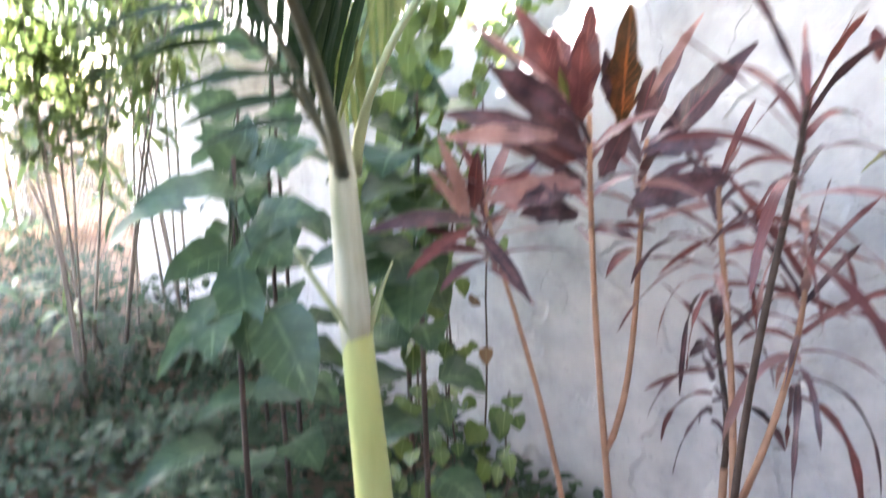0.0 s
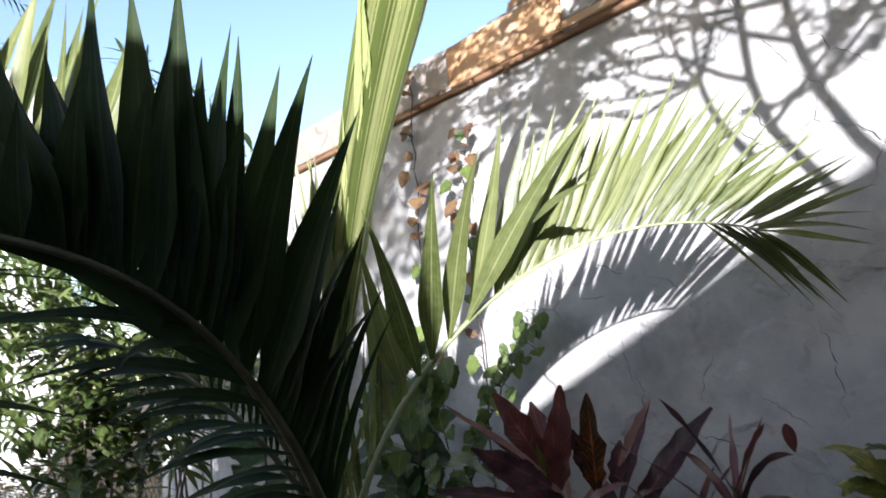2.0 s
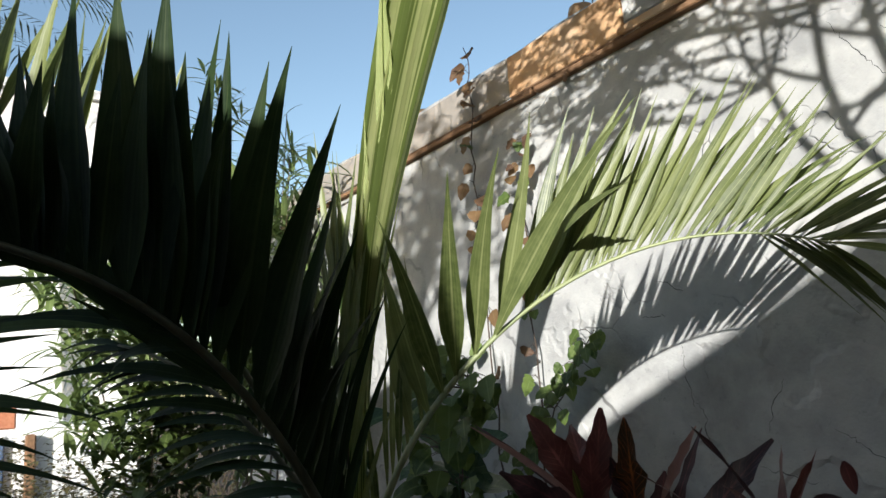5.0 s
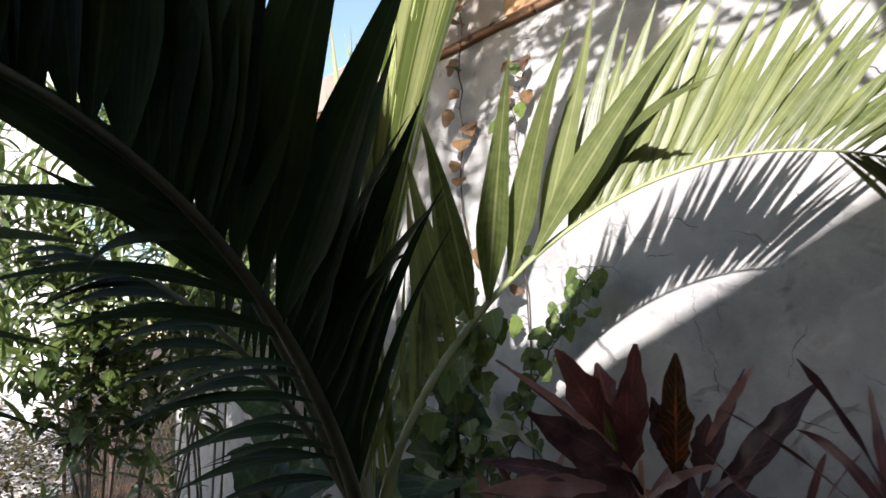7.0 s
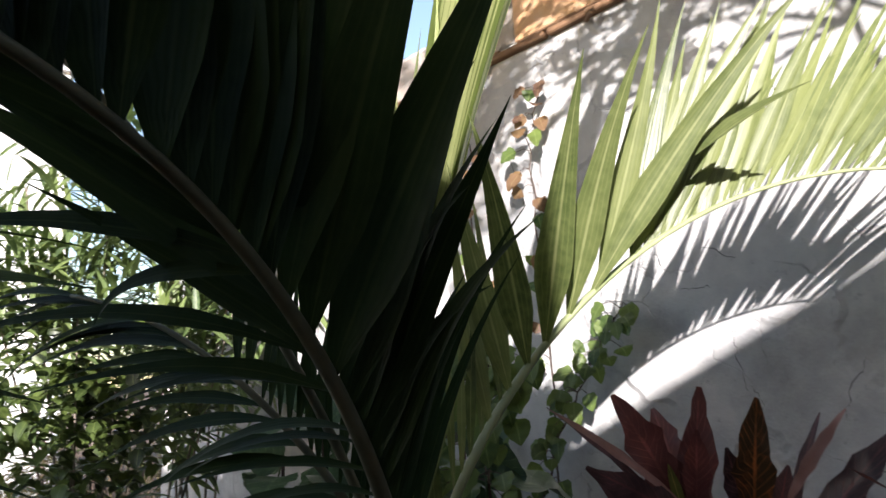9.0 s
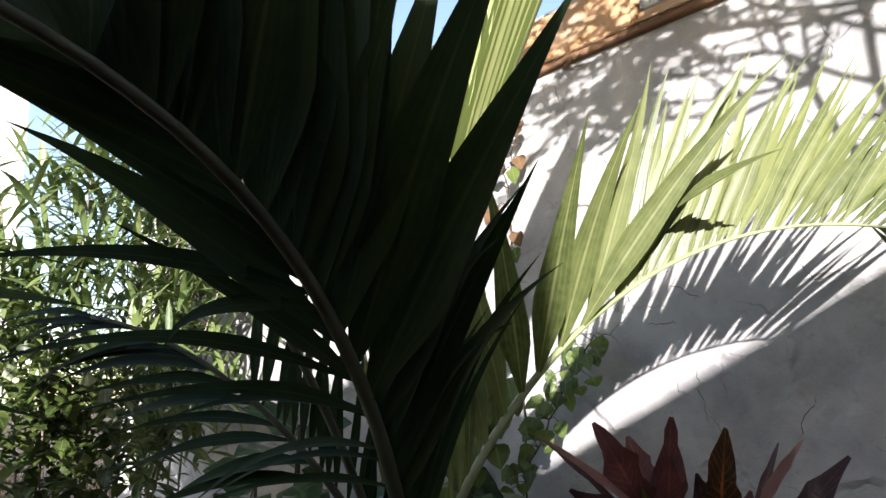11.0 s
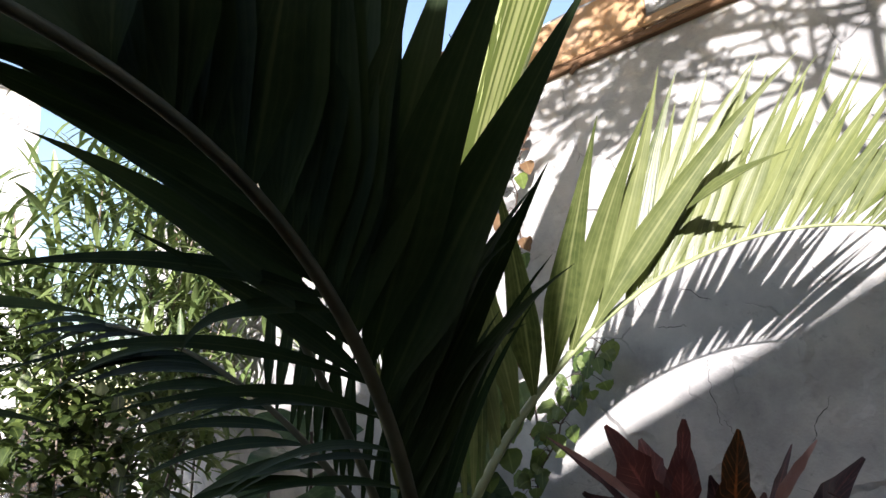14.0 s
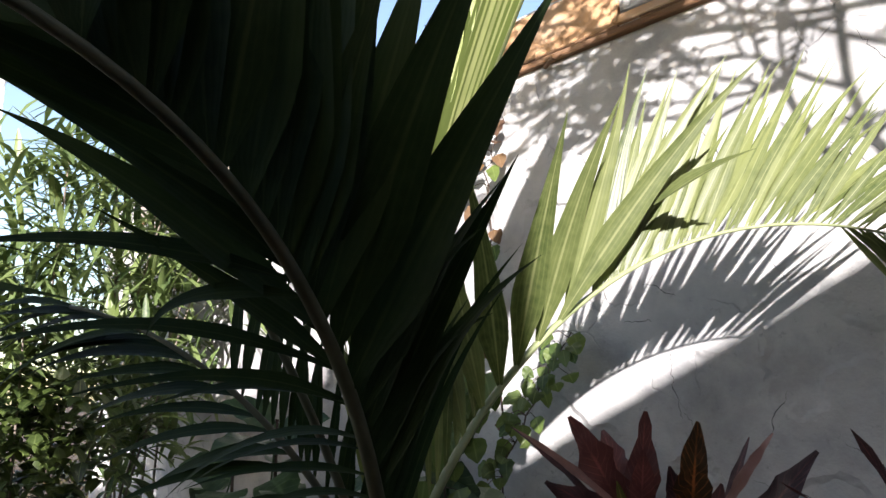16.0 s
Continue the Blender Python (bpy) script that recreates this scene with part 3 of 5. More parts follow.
F1 = [(-1.05, 0.93, 1.34), (-0.84, 0.766, 1.579), (-0.717, 0.549, 1.901), (-0.527, 0.213, 1.916)]
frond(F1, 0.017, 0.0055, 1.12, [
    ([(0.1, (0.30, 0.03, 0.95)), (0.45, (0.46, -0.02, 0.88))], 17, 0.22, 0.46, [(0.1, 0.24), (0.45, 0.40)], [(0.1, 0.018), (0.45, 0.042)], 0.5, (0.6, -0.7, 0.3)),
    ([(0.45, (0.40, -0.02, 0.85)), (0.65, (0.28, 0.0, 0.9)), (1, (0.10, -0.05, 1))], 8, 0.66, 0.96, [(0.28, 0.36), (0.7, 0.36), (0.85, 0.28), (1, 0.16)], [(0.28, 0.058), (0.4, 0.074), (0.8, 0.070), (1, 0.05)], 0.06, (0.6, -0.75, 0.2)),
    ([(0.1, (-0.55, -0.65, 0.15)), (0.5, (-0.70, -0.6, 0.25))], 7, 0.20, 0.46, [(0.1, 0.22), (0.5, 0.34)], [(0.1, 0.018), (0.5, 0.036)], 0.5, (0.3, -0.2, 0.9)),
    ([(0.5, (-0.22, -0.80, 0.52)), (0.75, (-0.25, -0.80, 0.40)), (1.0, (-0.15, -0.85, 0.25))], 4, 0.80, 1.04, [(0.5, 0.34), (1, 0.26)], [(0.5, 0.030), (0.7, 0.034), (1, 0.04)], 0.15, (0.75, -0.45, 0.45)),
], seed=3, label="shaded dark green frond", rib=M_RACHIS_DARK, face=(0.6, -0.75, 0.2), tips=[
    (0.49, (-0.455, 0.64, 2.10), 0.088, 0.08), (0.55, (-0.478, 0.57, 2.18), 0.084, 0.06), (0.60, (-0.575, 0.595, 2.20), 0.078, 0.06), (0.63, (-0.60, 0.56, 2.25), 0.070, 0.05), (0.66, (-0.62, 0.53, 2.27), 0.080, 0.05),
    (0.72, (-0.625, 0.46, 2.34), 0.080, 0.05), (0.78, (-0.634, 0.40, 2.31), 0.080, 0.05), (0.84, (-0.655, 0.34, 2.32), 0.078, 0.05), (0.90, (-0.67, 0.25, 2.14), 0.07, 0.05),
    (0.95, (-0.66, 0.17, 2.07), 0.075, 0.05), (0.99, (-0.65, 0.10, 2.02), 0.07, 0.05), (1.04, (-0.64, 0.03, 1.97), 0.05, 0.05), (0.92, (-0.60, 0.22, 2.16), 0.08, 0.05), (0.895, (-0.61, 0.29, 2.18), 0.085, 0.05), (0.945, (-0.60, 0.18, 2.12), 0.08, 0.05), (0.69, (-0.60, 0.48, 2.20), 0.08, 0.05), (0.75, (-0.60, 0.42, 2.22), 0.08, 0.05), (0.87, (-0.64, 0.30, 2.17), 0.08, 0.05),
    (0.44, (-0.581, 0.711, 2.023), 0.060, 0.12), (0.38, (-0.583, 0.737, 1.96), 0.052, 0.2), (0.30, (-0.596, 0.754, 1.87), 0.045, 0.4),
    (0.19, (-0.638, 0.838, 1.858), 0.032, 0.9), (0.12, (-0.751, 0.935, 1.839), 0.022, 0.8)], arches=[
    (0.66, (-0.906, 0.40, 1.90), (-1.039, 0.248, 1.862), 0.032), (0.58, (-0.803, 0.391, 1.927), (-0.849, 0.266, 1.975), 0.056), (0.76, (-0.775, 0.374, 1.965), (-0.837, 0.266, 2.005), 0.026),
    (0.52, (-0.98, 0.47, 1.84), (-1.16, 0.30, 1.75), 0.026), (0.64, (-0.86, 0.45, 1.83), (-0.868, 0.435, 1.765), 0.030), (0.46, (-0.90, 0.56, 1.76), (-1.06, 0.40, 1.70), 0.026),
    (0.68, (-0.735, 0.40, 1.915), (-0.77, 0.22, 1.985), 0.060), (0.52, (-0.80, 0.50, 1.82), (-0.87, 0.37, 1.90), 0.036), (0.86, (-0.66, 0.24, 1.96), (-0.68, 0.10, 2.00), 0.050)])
F2 = [(-1.10, 1.0, 1.33), (-0.892, 0.878, 1.681), (-0.92, 1.432, 2.088), (-0.479, 1.675, 2.163), (-0.155, 1.822, 1.754)]
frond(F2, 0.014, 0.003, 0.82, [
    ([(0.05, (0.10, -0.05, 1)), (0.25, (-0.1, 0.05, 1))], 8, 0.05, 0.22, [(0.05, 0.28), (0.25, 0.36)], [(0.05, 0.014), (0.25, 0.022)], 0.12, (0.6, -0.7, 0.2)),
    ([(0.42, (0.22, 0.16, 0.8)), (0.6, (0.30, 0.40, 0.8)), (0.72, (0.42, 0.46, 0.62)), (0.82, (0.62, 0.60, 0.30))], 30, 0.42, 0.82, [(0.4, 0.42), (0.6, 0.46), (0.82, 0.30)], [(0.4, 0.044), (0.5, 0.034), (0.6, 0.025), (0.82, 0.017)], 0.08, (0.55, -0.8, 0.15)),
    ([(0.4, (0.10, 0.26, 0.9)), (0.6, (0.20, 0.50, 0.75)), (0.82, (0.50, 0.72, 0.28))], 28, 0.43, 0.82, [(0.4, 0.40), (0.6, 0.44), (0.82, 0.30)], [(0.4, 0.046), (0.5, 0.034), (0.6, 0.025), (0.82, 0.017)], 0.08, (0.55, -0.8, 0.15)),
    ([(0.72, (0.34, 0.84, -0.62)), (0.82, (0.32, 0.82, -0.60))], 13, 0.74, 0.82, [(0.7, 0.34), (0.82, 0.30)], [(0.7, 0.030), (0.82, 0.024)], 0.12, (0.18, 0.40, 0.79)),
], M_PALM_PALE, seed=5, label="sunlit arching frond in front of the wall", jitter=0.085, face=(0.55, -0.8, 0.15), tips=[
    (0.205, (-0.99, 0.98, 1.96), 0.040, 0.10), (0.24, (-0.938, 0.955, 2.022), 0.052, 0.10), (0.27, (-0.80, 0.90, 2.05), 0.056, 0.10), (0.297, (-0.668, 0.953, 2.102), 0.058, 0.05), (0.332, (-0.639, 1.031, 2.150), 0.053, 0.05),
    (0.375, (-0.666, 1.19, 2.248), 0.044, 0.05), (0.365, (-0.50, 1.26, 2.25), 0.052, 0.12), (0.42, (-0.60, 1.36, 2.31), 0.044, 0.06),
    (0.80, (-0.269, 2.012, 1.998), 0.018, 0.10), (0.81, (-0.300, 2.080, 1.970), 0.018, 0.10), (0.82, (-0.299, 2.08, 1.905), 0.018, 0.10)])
F4 = [(-1.05, 0.93, 1.36), (-1.08, 0.83, 1.58), (-1.16, 0.72, 1.74), (-1.30, 0.63, 1.83), (-1.43, 0.55, 1.86)]
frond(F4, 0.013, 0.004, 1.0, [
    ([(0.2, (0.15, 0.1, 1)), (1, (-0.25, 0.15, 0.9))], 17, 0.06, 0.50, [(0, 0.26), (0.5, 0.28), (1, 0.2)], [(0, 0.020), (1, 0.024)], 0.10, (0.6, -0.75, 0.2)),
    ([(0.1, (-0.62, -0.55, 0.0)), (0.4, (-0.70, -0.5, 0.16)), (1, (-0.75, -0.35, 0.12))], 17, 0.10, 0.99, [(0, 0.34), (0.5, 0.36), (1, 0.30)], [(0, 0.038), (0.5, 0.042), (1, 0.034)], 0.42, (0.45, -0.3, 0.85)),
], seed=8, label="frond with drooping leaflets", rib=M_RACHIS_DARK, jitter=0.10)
F6 = [(-1.07, 0.93, 1.36), (-1.02, 0.75, 1.78), (-0.99, 0.50, 2.08), (-1.01, 0.32, 2.20), (-1.08, 0.18, 2.26)]
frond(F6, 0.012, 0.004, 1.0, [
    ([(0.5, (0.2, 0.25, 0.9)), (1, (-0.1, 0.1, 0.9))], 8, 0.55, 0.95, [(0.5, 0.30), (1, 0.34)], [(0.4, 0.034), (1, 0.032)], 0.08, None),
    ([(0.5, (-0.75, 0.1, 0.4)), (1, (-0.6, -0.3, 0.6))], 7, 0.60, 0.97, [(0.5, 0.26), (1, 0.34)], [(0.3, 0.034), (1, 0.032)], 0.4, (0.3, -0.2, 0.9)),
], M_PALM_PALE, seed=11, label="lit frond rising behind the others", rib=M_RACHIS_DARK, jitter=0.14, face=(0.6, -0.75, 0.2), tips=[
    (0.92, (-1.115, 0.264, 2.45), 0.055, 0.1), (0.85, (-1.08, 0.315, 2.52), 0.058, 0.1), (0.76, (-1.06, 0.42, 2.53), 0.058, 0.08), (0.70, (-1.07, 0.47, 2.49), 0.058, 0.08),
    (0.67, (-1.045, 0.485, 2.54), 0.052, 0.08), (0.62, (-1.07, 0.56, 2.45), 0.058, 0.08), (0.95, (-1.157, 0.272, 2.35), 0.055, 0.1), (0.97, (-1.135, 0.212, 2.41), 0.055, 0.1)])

F5 = [(-1.06, 0.94, 1.38), (-1.06, 0.92, 1.58), (-1.04, 0.90, 1.76), (-1.00, 0.89, 1.92)]
frond(F5, 0.010, 0.003, 1.0, [
    ([(0.2, (-0.20, -0.16, 1)), (1, (-0.05, -0.03, 1))], 12, 0.10, 0.98, [(0, 0.34), (0.6, 0.42), (1, 0.34)], [(0, 0.016), (1, 0.022)], 0.06, None),
    ([(0.2, (0.24, 0.16, 1)), (1, (0.12, 0.08, 1))], 12, 0.10, 0.98, [(0, 0.34), (0.6, 0.42), (1, 0.34)], [(0, 0.016), (1, 0.022)], 0.06, None),
], M_PALM_PALE, seed=29, label="narrow upright young frond beside the spear", jitter=0.09, face=(0.55, -0.8, 0.15))


def second_palm():
    root = thing("coconut_palm", (-2.32, -0.15, GROUND), "second young coconut palm whose dark leaflets reach in", "palm tree")
    v, f = tube([Vector((-2.32, -0.15, GROUND - 0.04)), Vector((-2.32, -0.15, 0.5)), Vector((-2.31, -0.13, 1.1))], [0.05, 0.04, 0.026], 12)
    place_under(mesh_object("trunk", v, f, M_TRUNK), root)
    ctrl = [(-2.31, -0.13, 1.08), (-2.33, -0.05, 1.5), (-2.40, 0.10, 1.9), (-2.45, 0.2, 2.25)]
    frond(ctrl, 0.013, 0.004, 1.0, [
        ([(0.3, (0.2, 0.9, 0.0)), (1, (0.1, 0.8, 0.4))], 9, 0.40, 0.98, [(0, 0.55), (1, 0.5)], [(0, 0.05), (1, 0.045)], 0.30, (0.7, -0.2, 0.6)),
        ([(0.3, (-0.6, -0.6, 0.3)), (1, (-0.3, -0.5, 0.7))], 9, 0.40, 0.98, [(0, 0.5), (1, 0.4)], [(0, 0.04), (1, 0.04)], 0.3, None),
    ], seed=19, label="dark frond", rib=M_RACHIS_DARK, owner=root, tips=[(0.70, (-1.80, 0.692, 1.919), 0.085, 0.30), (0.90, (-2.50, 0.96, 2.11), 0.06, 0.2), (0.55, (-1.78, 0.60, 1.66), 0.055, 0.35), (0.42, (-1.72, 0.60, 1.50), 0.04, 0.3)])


second_palm()


def folded_leaflet():
    v, f, uv = aimed((-0.70, 1.26, 2.015), (-0.506, 1.252, 2.074), (0.45, -0.75, 0.5), 0.03, 0.15, fold=30, profile="leaflet", segs=9)
    ob = mesh_object("leaflet", v, f, M_PALM_PALE, None, "leaflet bent over sideways", uv)
    place_under(ob, palm)


folded_leaflet()


def spear():
    ctrl = [(-1.07, 0.95, 1.34), (-1.12, 0.98, 1.78), (-0.96, 0.935, 2.07), (-0.70, 0.93, 2.55), (-0.54, 1.04, 2.98)]
    n, pleats = 30, 22
    verts, faces, uvs = [], [], []
    for i in range(n + 1):
        u = i / n
        c, T = bezier(ctrl, u), tangent(ctrl, u)
        s = T.cross(Vector((-0.45, 0.85, -0.1))).normalized()
        nrm = s.cross(T)
        w = lerp_list([(0, 0.014), (0.3, 0.026), (0.45, 0.042), (0.72, 0.078), (0.86, 0.055), (1, 0.010)], u)
        for k in range(pleats + 1):
            q = k / pleats - 0.5
            z = 0.014 if k % 2 else -0.014
            verts.append(c + s * (2 * w * q + 0.004 * noise.noise((k * 1.7, u * 5, 0))) + nrm * (z * min(1, 2.2 * u) * (1 + 0.5 * noise.noise((k * 0.9, u * 3, 2))) + 0.15 * w * 4 * q * q))
            uvs.append((k / pleats, u))
    for i in range(n):
        for k in range(pleats):
            a = i * (pleats + 1) + k
            faces.append((a, a + 1, a + pleats + 2, a + pleats + 1))
    sp = place_under(mesh_object("spear_leaf", verts, faces, M_SPEAR, None, "pale half-opened pleated spear leaf", uvs, False), palm)
    rng = random.Random(17)
    for i in range(7):
        u = 0.25 + 0.07 * i
        c, T = bezier(ctrl, u), tangent(ctrl, u)
        side = -1 if i % 3 else 1
        d = T + Vector((0.7 * side, 0.7 * side, 0)) * rng.uniform(0.10, 0.3)
        v, f, uv = blade(c, d, (0.5, -0.8, 0.1), rng.uniform(0.3, 0.42), 0.022, 0.02, 12, "leaflet", 8, 0.2, rng=rng)
        lf = mesh_object("leaflet", v, f, M_SPEAR, None, "", uv)
        lf.parent = sp
        lf.matrix_parent_inverse = sp.matrix_parent_inverse.inverted() @ Matrix.Translation(-palm.location)


spear()


# ---- crotons ----
def stem_of(root, pts, r0, r1, mat, name="stem"):
    path = [bezier(pts, i / 12) for i in range(13)]
    v, f = tube(path, [r0 + (r1 - r0) * i / 12 for i in range(13)], 7)
    return place_under(mesh_object(name, v, f, mat), root)


def broad_croton():
    rng = random.Random(4)
    root = thing("croton", (-0.80, 1.5, GROUND), "broad-leaved croton with dark red and purple leaves on bare stems", "shrub", "crotons along the wall")
    stem_of(root, [(-0.79, 1.52, GROUND - 0.03), (-0.80, 1.5, 0.4), (-0.86, 1.47, 0.8), (-0.86, 1.46, 1.42)], 0.011, 0.006, M_STEM)
    stem_of(root, [(-0.829, 1.486, 0.609), (-0.765, 1.53, 0.76), (-0.80, 1.56, 1.1), (-0.79, 1.58, 1.36)], 0.009, 0.005, M_STEM)
    R, P, O, K = M_CROTON_RED, M_CROTON, M_CROTON_ORANGE, M_CROTON_PINK
    rows = [
        ((-0.93, 1.45, 1.45), (-0.965, 1.345, 1.645), 0.076, R), ((-0.92, 1.46, 1.46), (-0.98, 1.49, 1.61), 0.066, R), ((-0.91, 1.46, 1.40), (-0.875, 1.49, 1.65), 0.076, R),
        ((-0.88, 1.43, 1.44), (-0.84, 1.41, 1.58), 0.05, R), ((-0.81, 1.48, 1.41), (-0.72, 1.40, 1.635), 0.066, O), ((-0.82, 1.47, 1.45), (-0.80, 1.43, 1.55), 0.045, P),
        ((-0.81, 1.65, 1.32), (-0.65, 1.80, 1.555), 0.066, P), ((-0.87, 1.48, 1.33), (-0.96, 1.25, 1.53), 0.066, P), ((-0.89, 1.46, 1.34), (-1.08, 1.23, 1.43), 0.042, P)]
    rows += [
        ((-0.90, 1.45, 1.33), (-1.01, 1.14, 1.39), 0.045, R), ((-0.96, 1.43, 1.45), (-1.03, 1.24, 1.63), 0.014, P), ((-0.81, 1.59, 1.36), (-0.74, 1.67, 1.59), 0.025, P),
        ((-0.79, 1.55, 1.41), (-0.75, 1.54, 1.51), 0.045, P), ((-0.87, 1.46, 1.27), (-0.89, 1.26, 1.37), 0.032, P), ((-0.88, 1.45, 1.26), (-0.97, 1.23, 1.29), 0.05, R),
        ((-0.88, 1.43, 1.21), (-0.91, 1.28, 1.22), 0.055, P), ((-0.76, 1.60, 1.24), (-0.61, 1.64, 1.29), 0.06, P), ((-0.84, 1.49, 1.29), (-0.78, 1.50, 1.41), 0.05, P)]
    rows += [
        ((-0.86, 1.38, 1.43), (-0.95, 1.24, 1.53), 0.060, P), ((-0.89, 1.35, 1.39), (-1.00, 1.16, 1.39), 0.045, K), ((-0.91, 1.33, 1.40), (-1.00, 1.17, 1.44), 0.038, P), ((-0.83, 1.38, 1.29), (-0.93, 1.19, 1.26), 0.060, K), ((-0.85, 1.36, 1.28), (-0.88, 1.24, 1.25), 0.050, P), ((-0.88, 1.38, 1.47), (-0.99, 1.20, 1.63), 0.016, K), ((-0.73, 1.50, 1.49), (-0.63, 1.51, 1.61), 0.022, K), ((-0.74, 1.43, 1.24), (-0.55, 1.50, 1.30), 0.065, P), ((-0.73, 1.47, 1.35), (-0.57, 1.50, 1.36), 0.050, P)]
    for base, tip, w, m in rows:
        b, t = Vector(base), Vector(tip)
        foot = Vector((-0.86, 1.46, min(1.40, b.z - 0.05))) if b.x < -0.82 else Vector((-0.80, 1.57, min(1.34, b.z - 0.05)))
        v, f, uv = aimed(foot.lerp(b, 0.75), t, (0.65 + rng.uniform(-0.3, 0.3), -0.75, 0.35 + rng.uniform(-0.2, 0.3)), w, 0.15, fold=rng.uniform(8, 22), profile="lance", segs=10, twist=rng.uniform(-0.7, 0.7), wave=0.45, rng=rng)
        place_under(mesh_object("leaf", v, f, m, None, "", uv), root)
    for i in range(26):
        a, k = i * 2.4, i / 26
        b = Vector((-0.86, 1.46, 1.12 + 0.26 * k)) if i % 2 else Vector((-0.80, 1.57, 1.08 + 0.26 * k))
        d = Vector((math.cos(a), math.sin(a), 0.2 + 0.9 * k))
        leaf("leaf", rng.choice([P, P, R, M_CROTON_PINK]), root, base=b, way=d, face=(0.2, -0.3, 1), length=rng.uniform(0.13, 0.22), width=rng.uniform(0.022, 0.040), droop=rng.uniform(0.2, 0.7), fold=rng.uniform(8, 25), profile="lance", segs=8, twist=rng.uniform(-0.6, 0.6), wave=0.15, rng=rng)
    leaf("leaf", M_CROTON_GREEN, root, "fresh green young leaf", base=(-0.90, 1.44, 1.42), way=(-0.05, -0.1, 0.5), face=(0.5, -0.8, 0.2), length=0.10, width=0.022, droop=0.1, fold=15, profile="lance", segs=6, rng=rng)


broad_croton()


def narrow_croton(place, crowns, seed, label, count=22, lengths=(0.20, 0.40), width=0.014, red=0.68):
    rng = random.Random(seed)
    root = thing("croton", (place[0], place[1], GROUND), label, "shrub", "crotons along the wall")
    fork = Vector((place[0] + 0.02, place[1] - 0.03, 0.62))
    stem_of(root, [(place[0], place[1], GROUND - 0.03), fork.lerp(Vector((place[0], place[1], 0)), 0.5), fork], 0.011, 0.009, M_STEM)
    for c in crowns:
        c = Vector(c)
        stem_of(root, [fork, fork.lerp(c, 0.5) + Vector((rng.uniform(-0.05, 0.05), rng.uniform(-0.03, 0.03), 0)), c - Vector((0, 0, 0.12)), c], 0.008, 0.005, M_STEM if rng.random() < 0.5 else M_DARKSTEM)
        for i in range(count):
            k = i / count
            a = i * 2.4 + rng.uniform(-0.5, 0.5)
            up = -0.1 + 2.2 * k ** 1.6
            d = Vector((math.cos(a), math.sin(a), up))
            m = rng.choice([M_CROTON_RED, M_CROTON_RED, M_CROTON_PINK]) if rng.random() < red else M_CROTON
            leaf("leaf", m, root, base=c - Vector((0, 0, 0.26 * (1 - k))), way=d, face=(0.1, -0.3, 1), length=rng.uniform(*lengths) * (1 - 0.35 * k), width=width * rng.uniform(0.7, 1.4), droop=(1.7 - 1.3 * k) * rng.uniform(0.2, 1.7), fold=rng.uniform(4, 20), profile="strap", segs=12, twist=rng.uniform(-2.2, 2.2), wave=0.25, rng=rng)
    return root


tall = narrow_croton((-0.50, 1.45), [(-0.37, 1.36, 1.46), (-0.42, 1.55, 1.12), (-0.58, 1.50, 1.30)], 7, "narrow-leaved croton with twisted drooping red leaves")
narrow_croton((-0.60, 1.62), [(-0.62, 1.6, 0.98)], 15, "small narrow-leaved croton with dark twisted leaves", 16, (0.14, 0.26), 0.016, 0.2)
# a leaf whose blade breaks off to a small oval hanging from its bare midrib
leaf("leaf", M_CROTON_RED, tall, base=(-0.37, 1.37, 1.45), way=(0.03, 0.05, 0.12), face=(0.3, -0.8, 0.3), length=0.15, width=0.004, droop=0.1, fold=5, profile="strap", segs=8)
leaf("leaf", M_CROTON_RED, tall, base=(-0.315, 1.47, 1.56), way=(0.1, 0.1, -0.6), face=(0.5, -0.8, 0.2), length=0.055, width=0.026, droop=0.2, fold=12, profile="oval", segs=6)


def leafy_croton(place, crown, count, mats, lengths, width, seed, label, profile="lance", droop=0.4, tall=0.22):
    rng = random.Random(seed)
    root = thing("croton", (place[0], place[1], GROUND), label, "shrub", "crotons along the wall")
    c = Vector(crown)
    stem_of(root, [(place[0], place[1], GROUND - 0.03), Vector((place[0], place[1], 0.5)).lerp(c, 0.3), c - Vector((0, 0, 0.2)), c], 0.009, 0.005, M_STEM)
    for i in range(count):
        a, k = i * 2.4 + rng.uniform(-0.4, 0.4), i / count
        d = Vector((math.cos(a), math.sin(a), -0.1 + 1.6 * k))
        leaf("leaf", rng.choice(mats), root, base=c - Vector((0, 0, tall * (1 - k))), way=d, face=(0.2, -0.3, 1), length=rng.uniform(*lengths), width=width * rng.uniform(0.75, 1.2), droop=droop * rng.uniform(0.3, 1.6), fold=rng.uniform(6, 24), profile=profile, segs=8, twist=rng.uniform(-0.8, 0.8), wave=0.15, rng=rng)
    return root


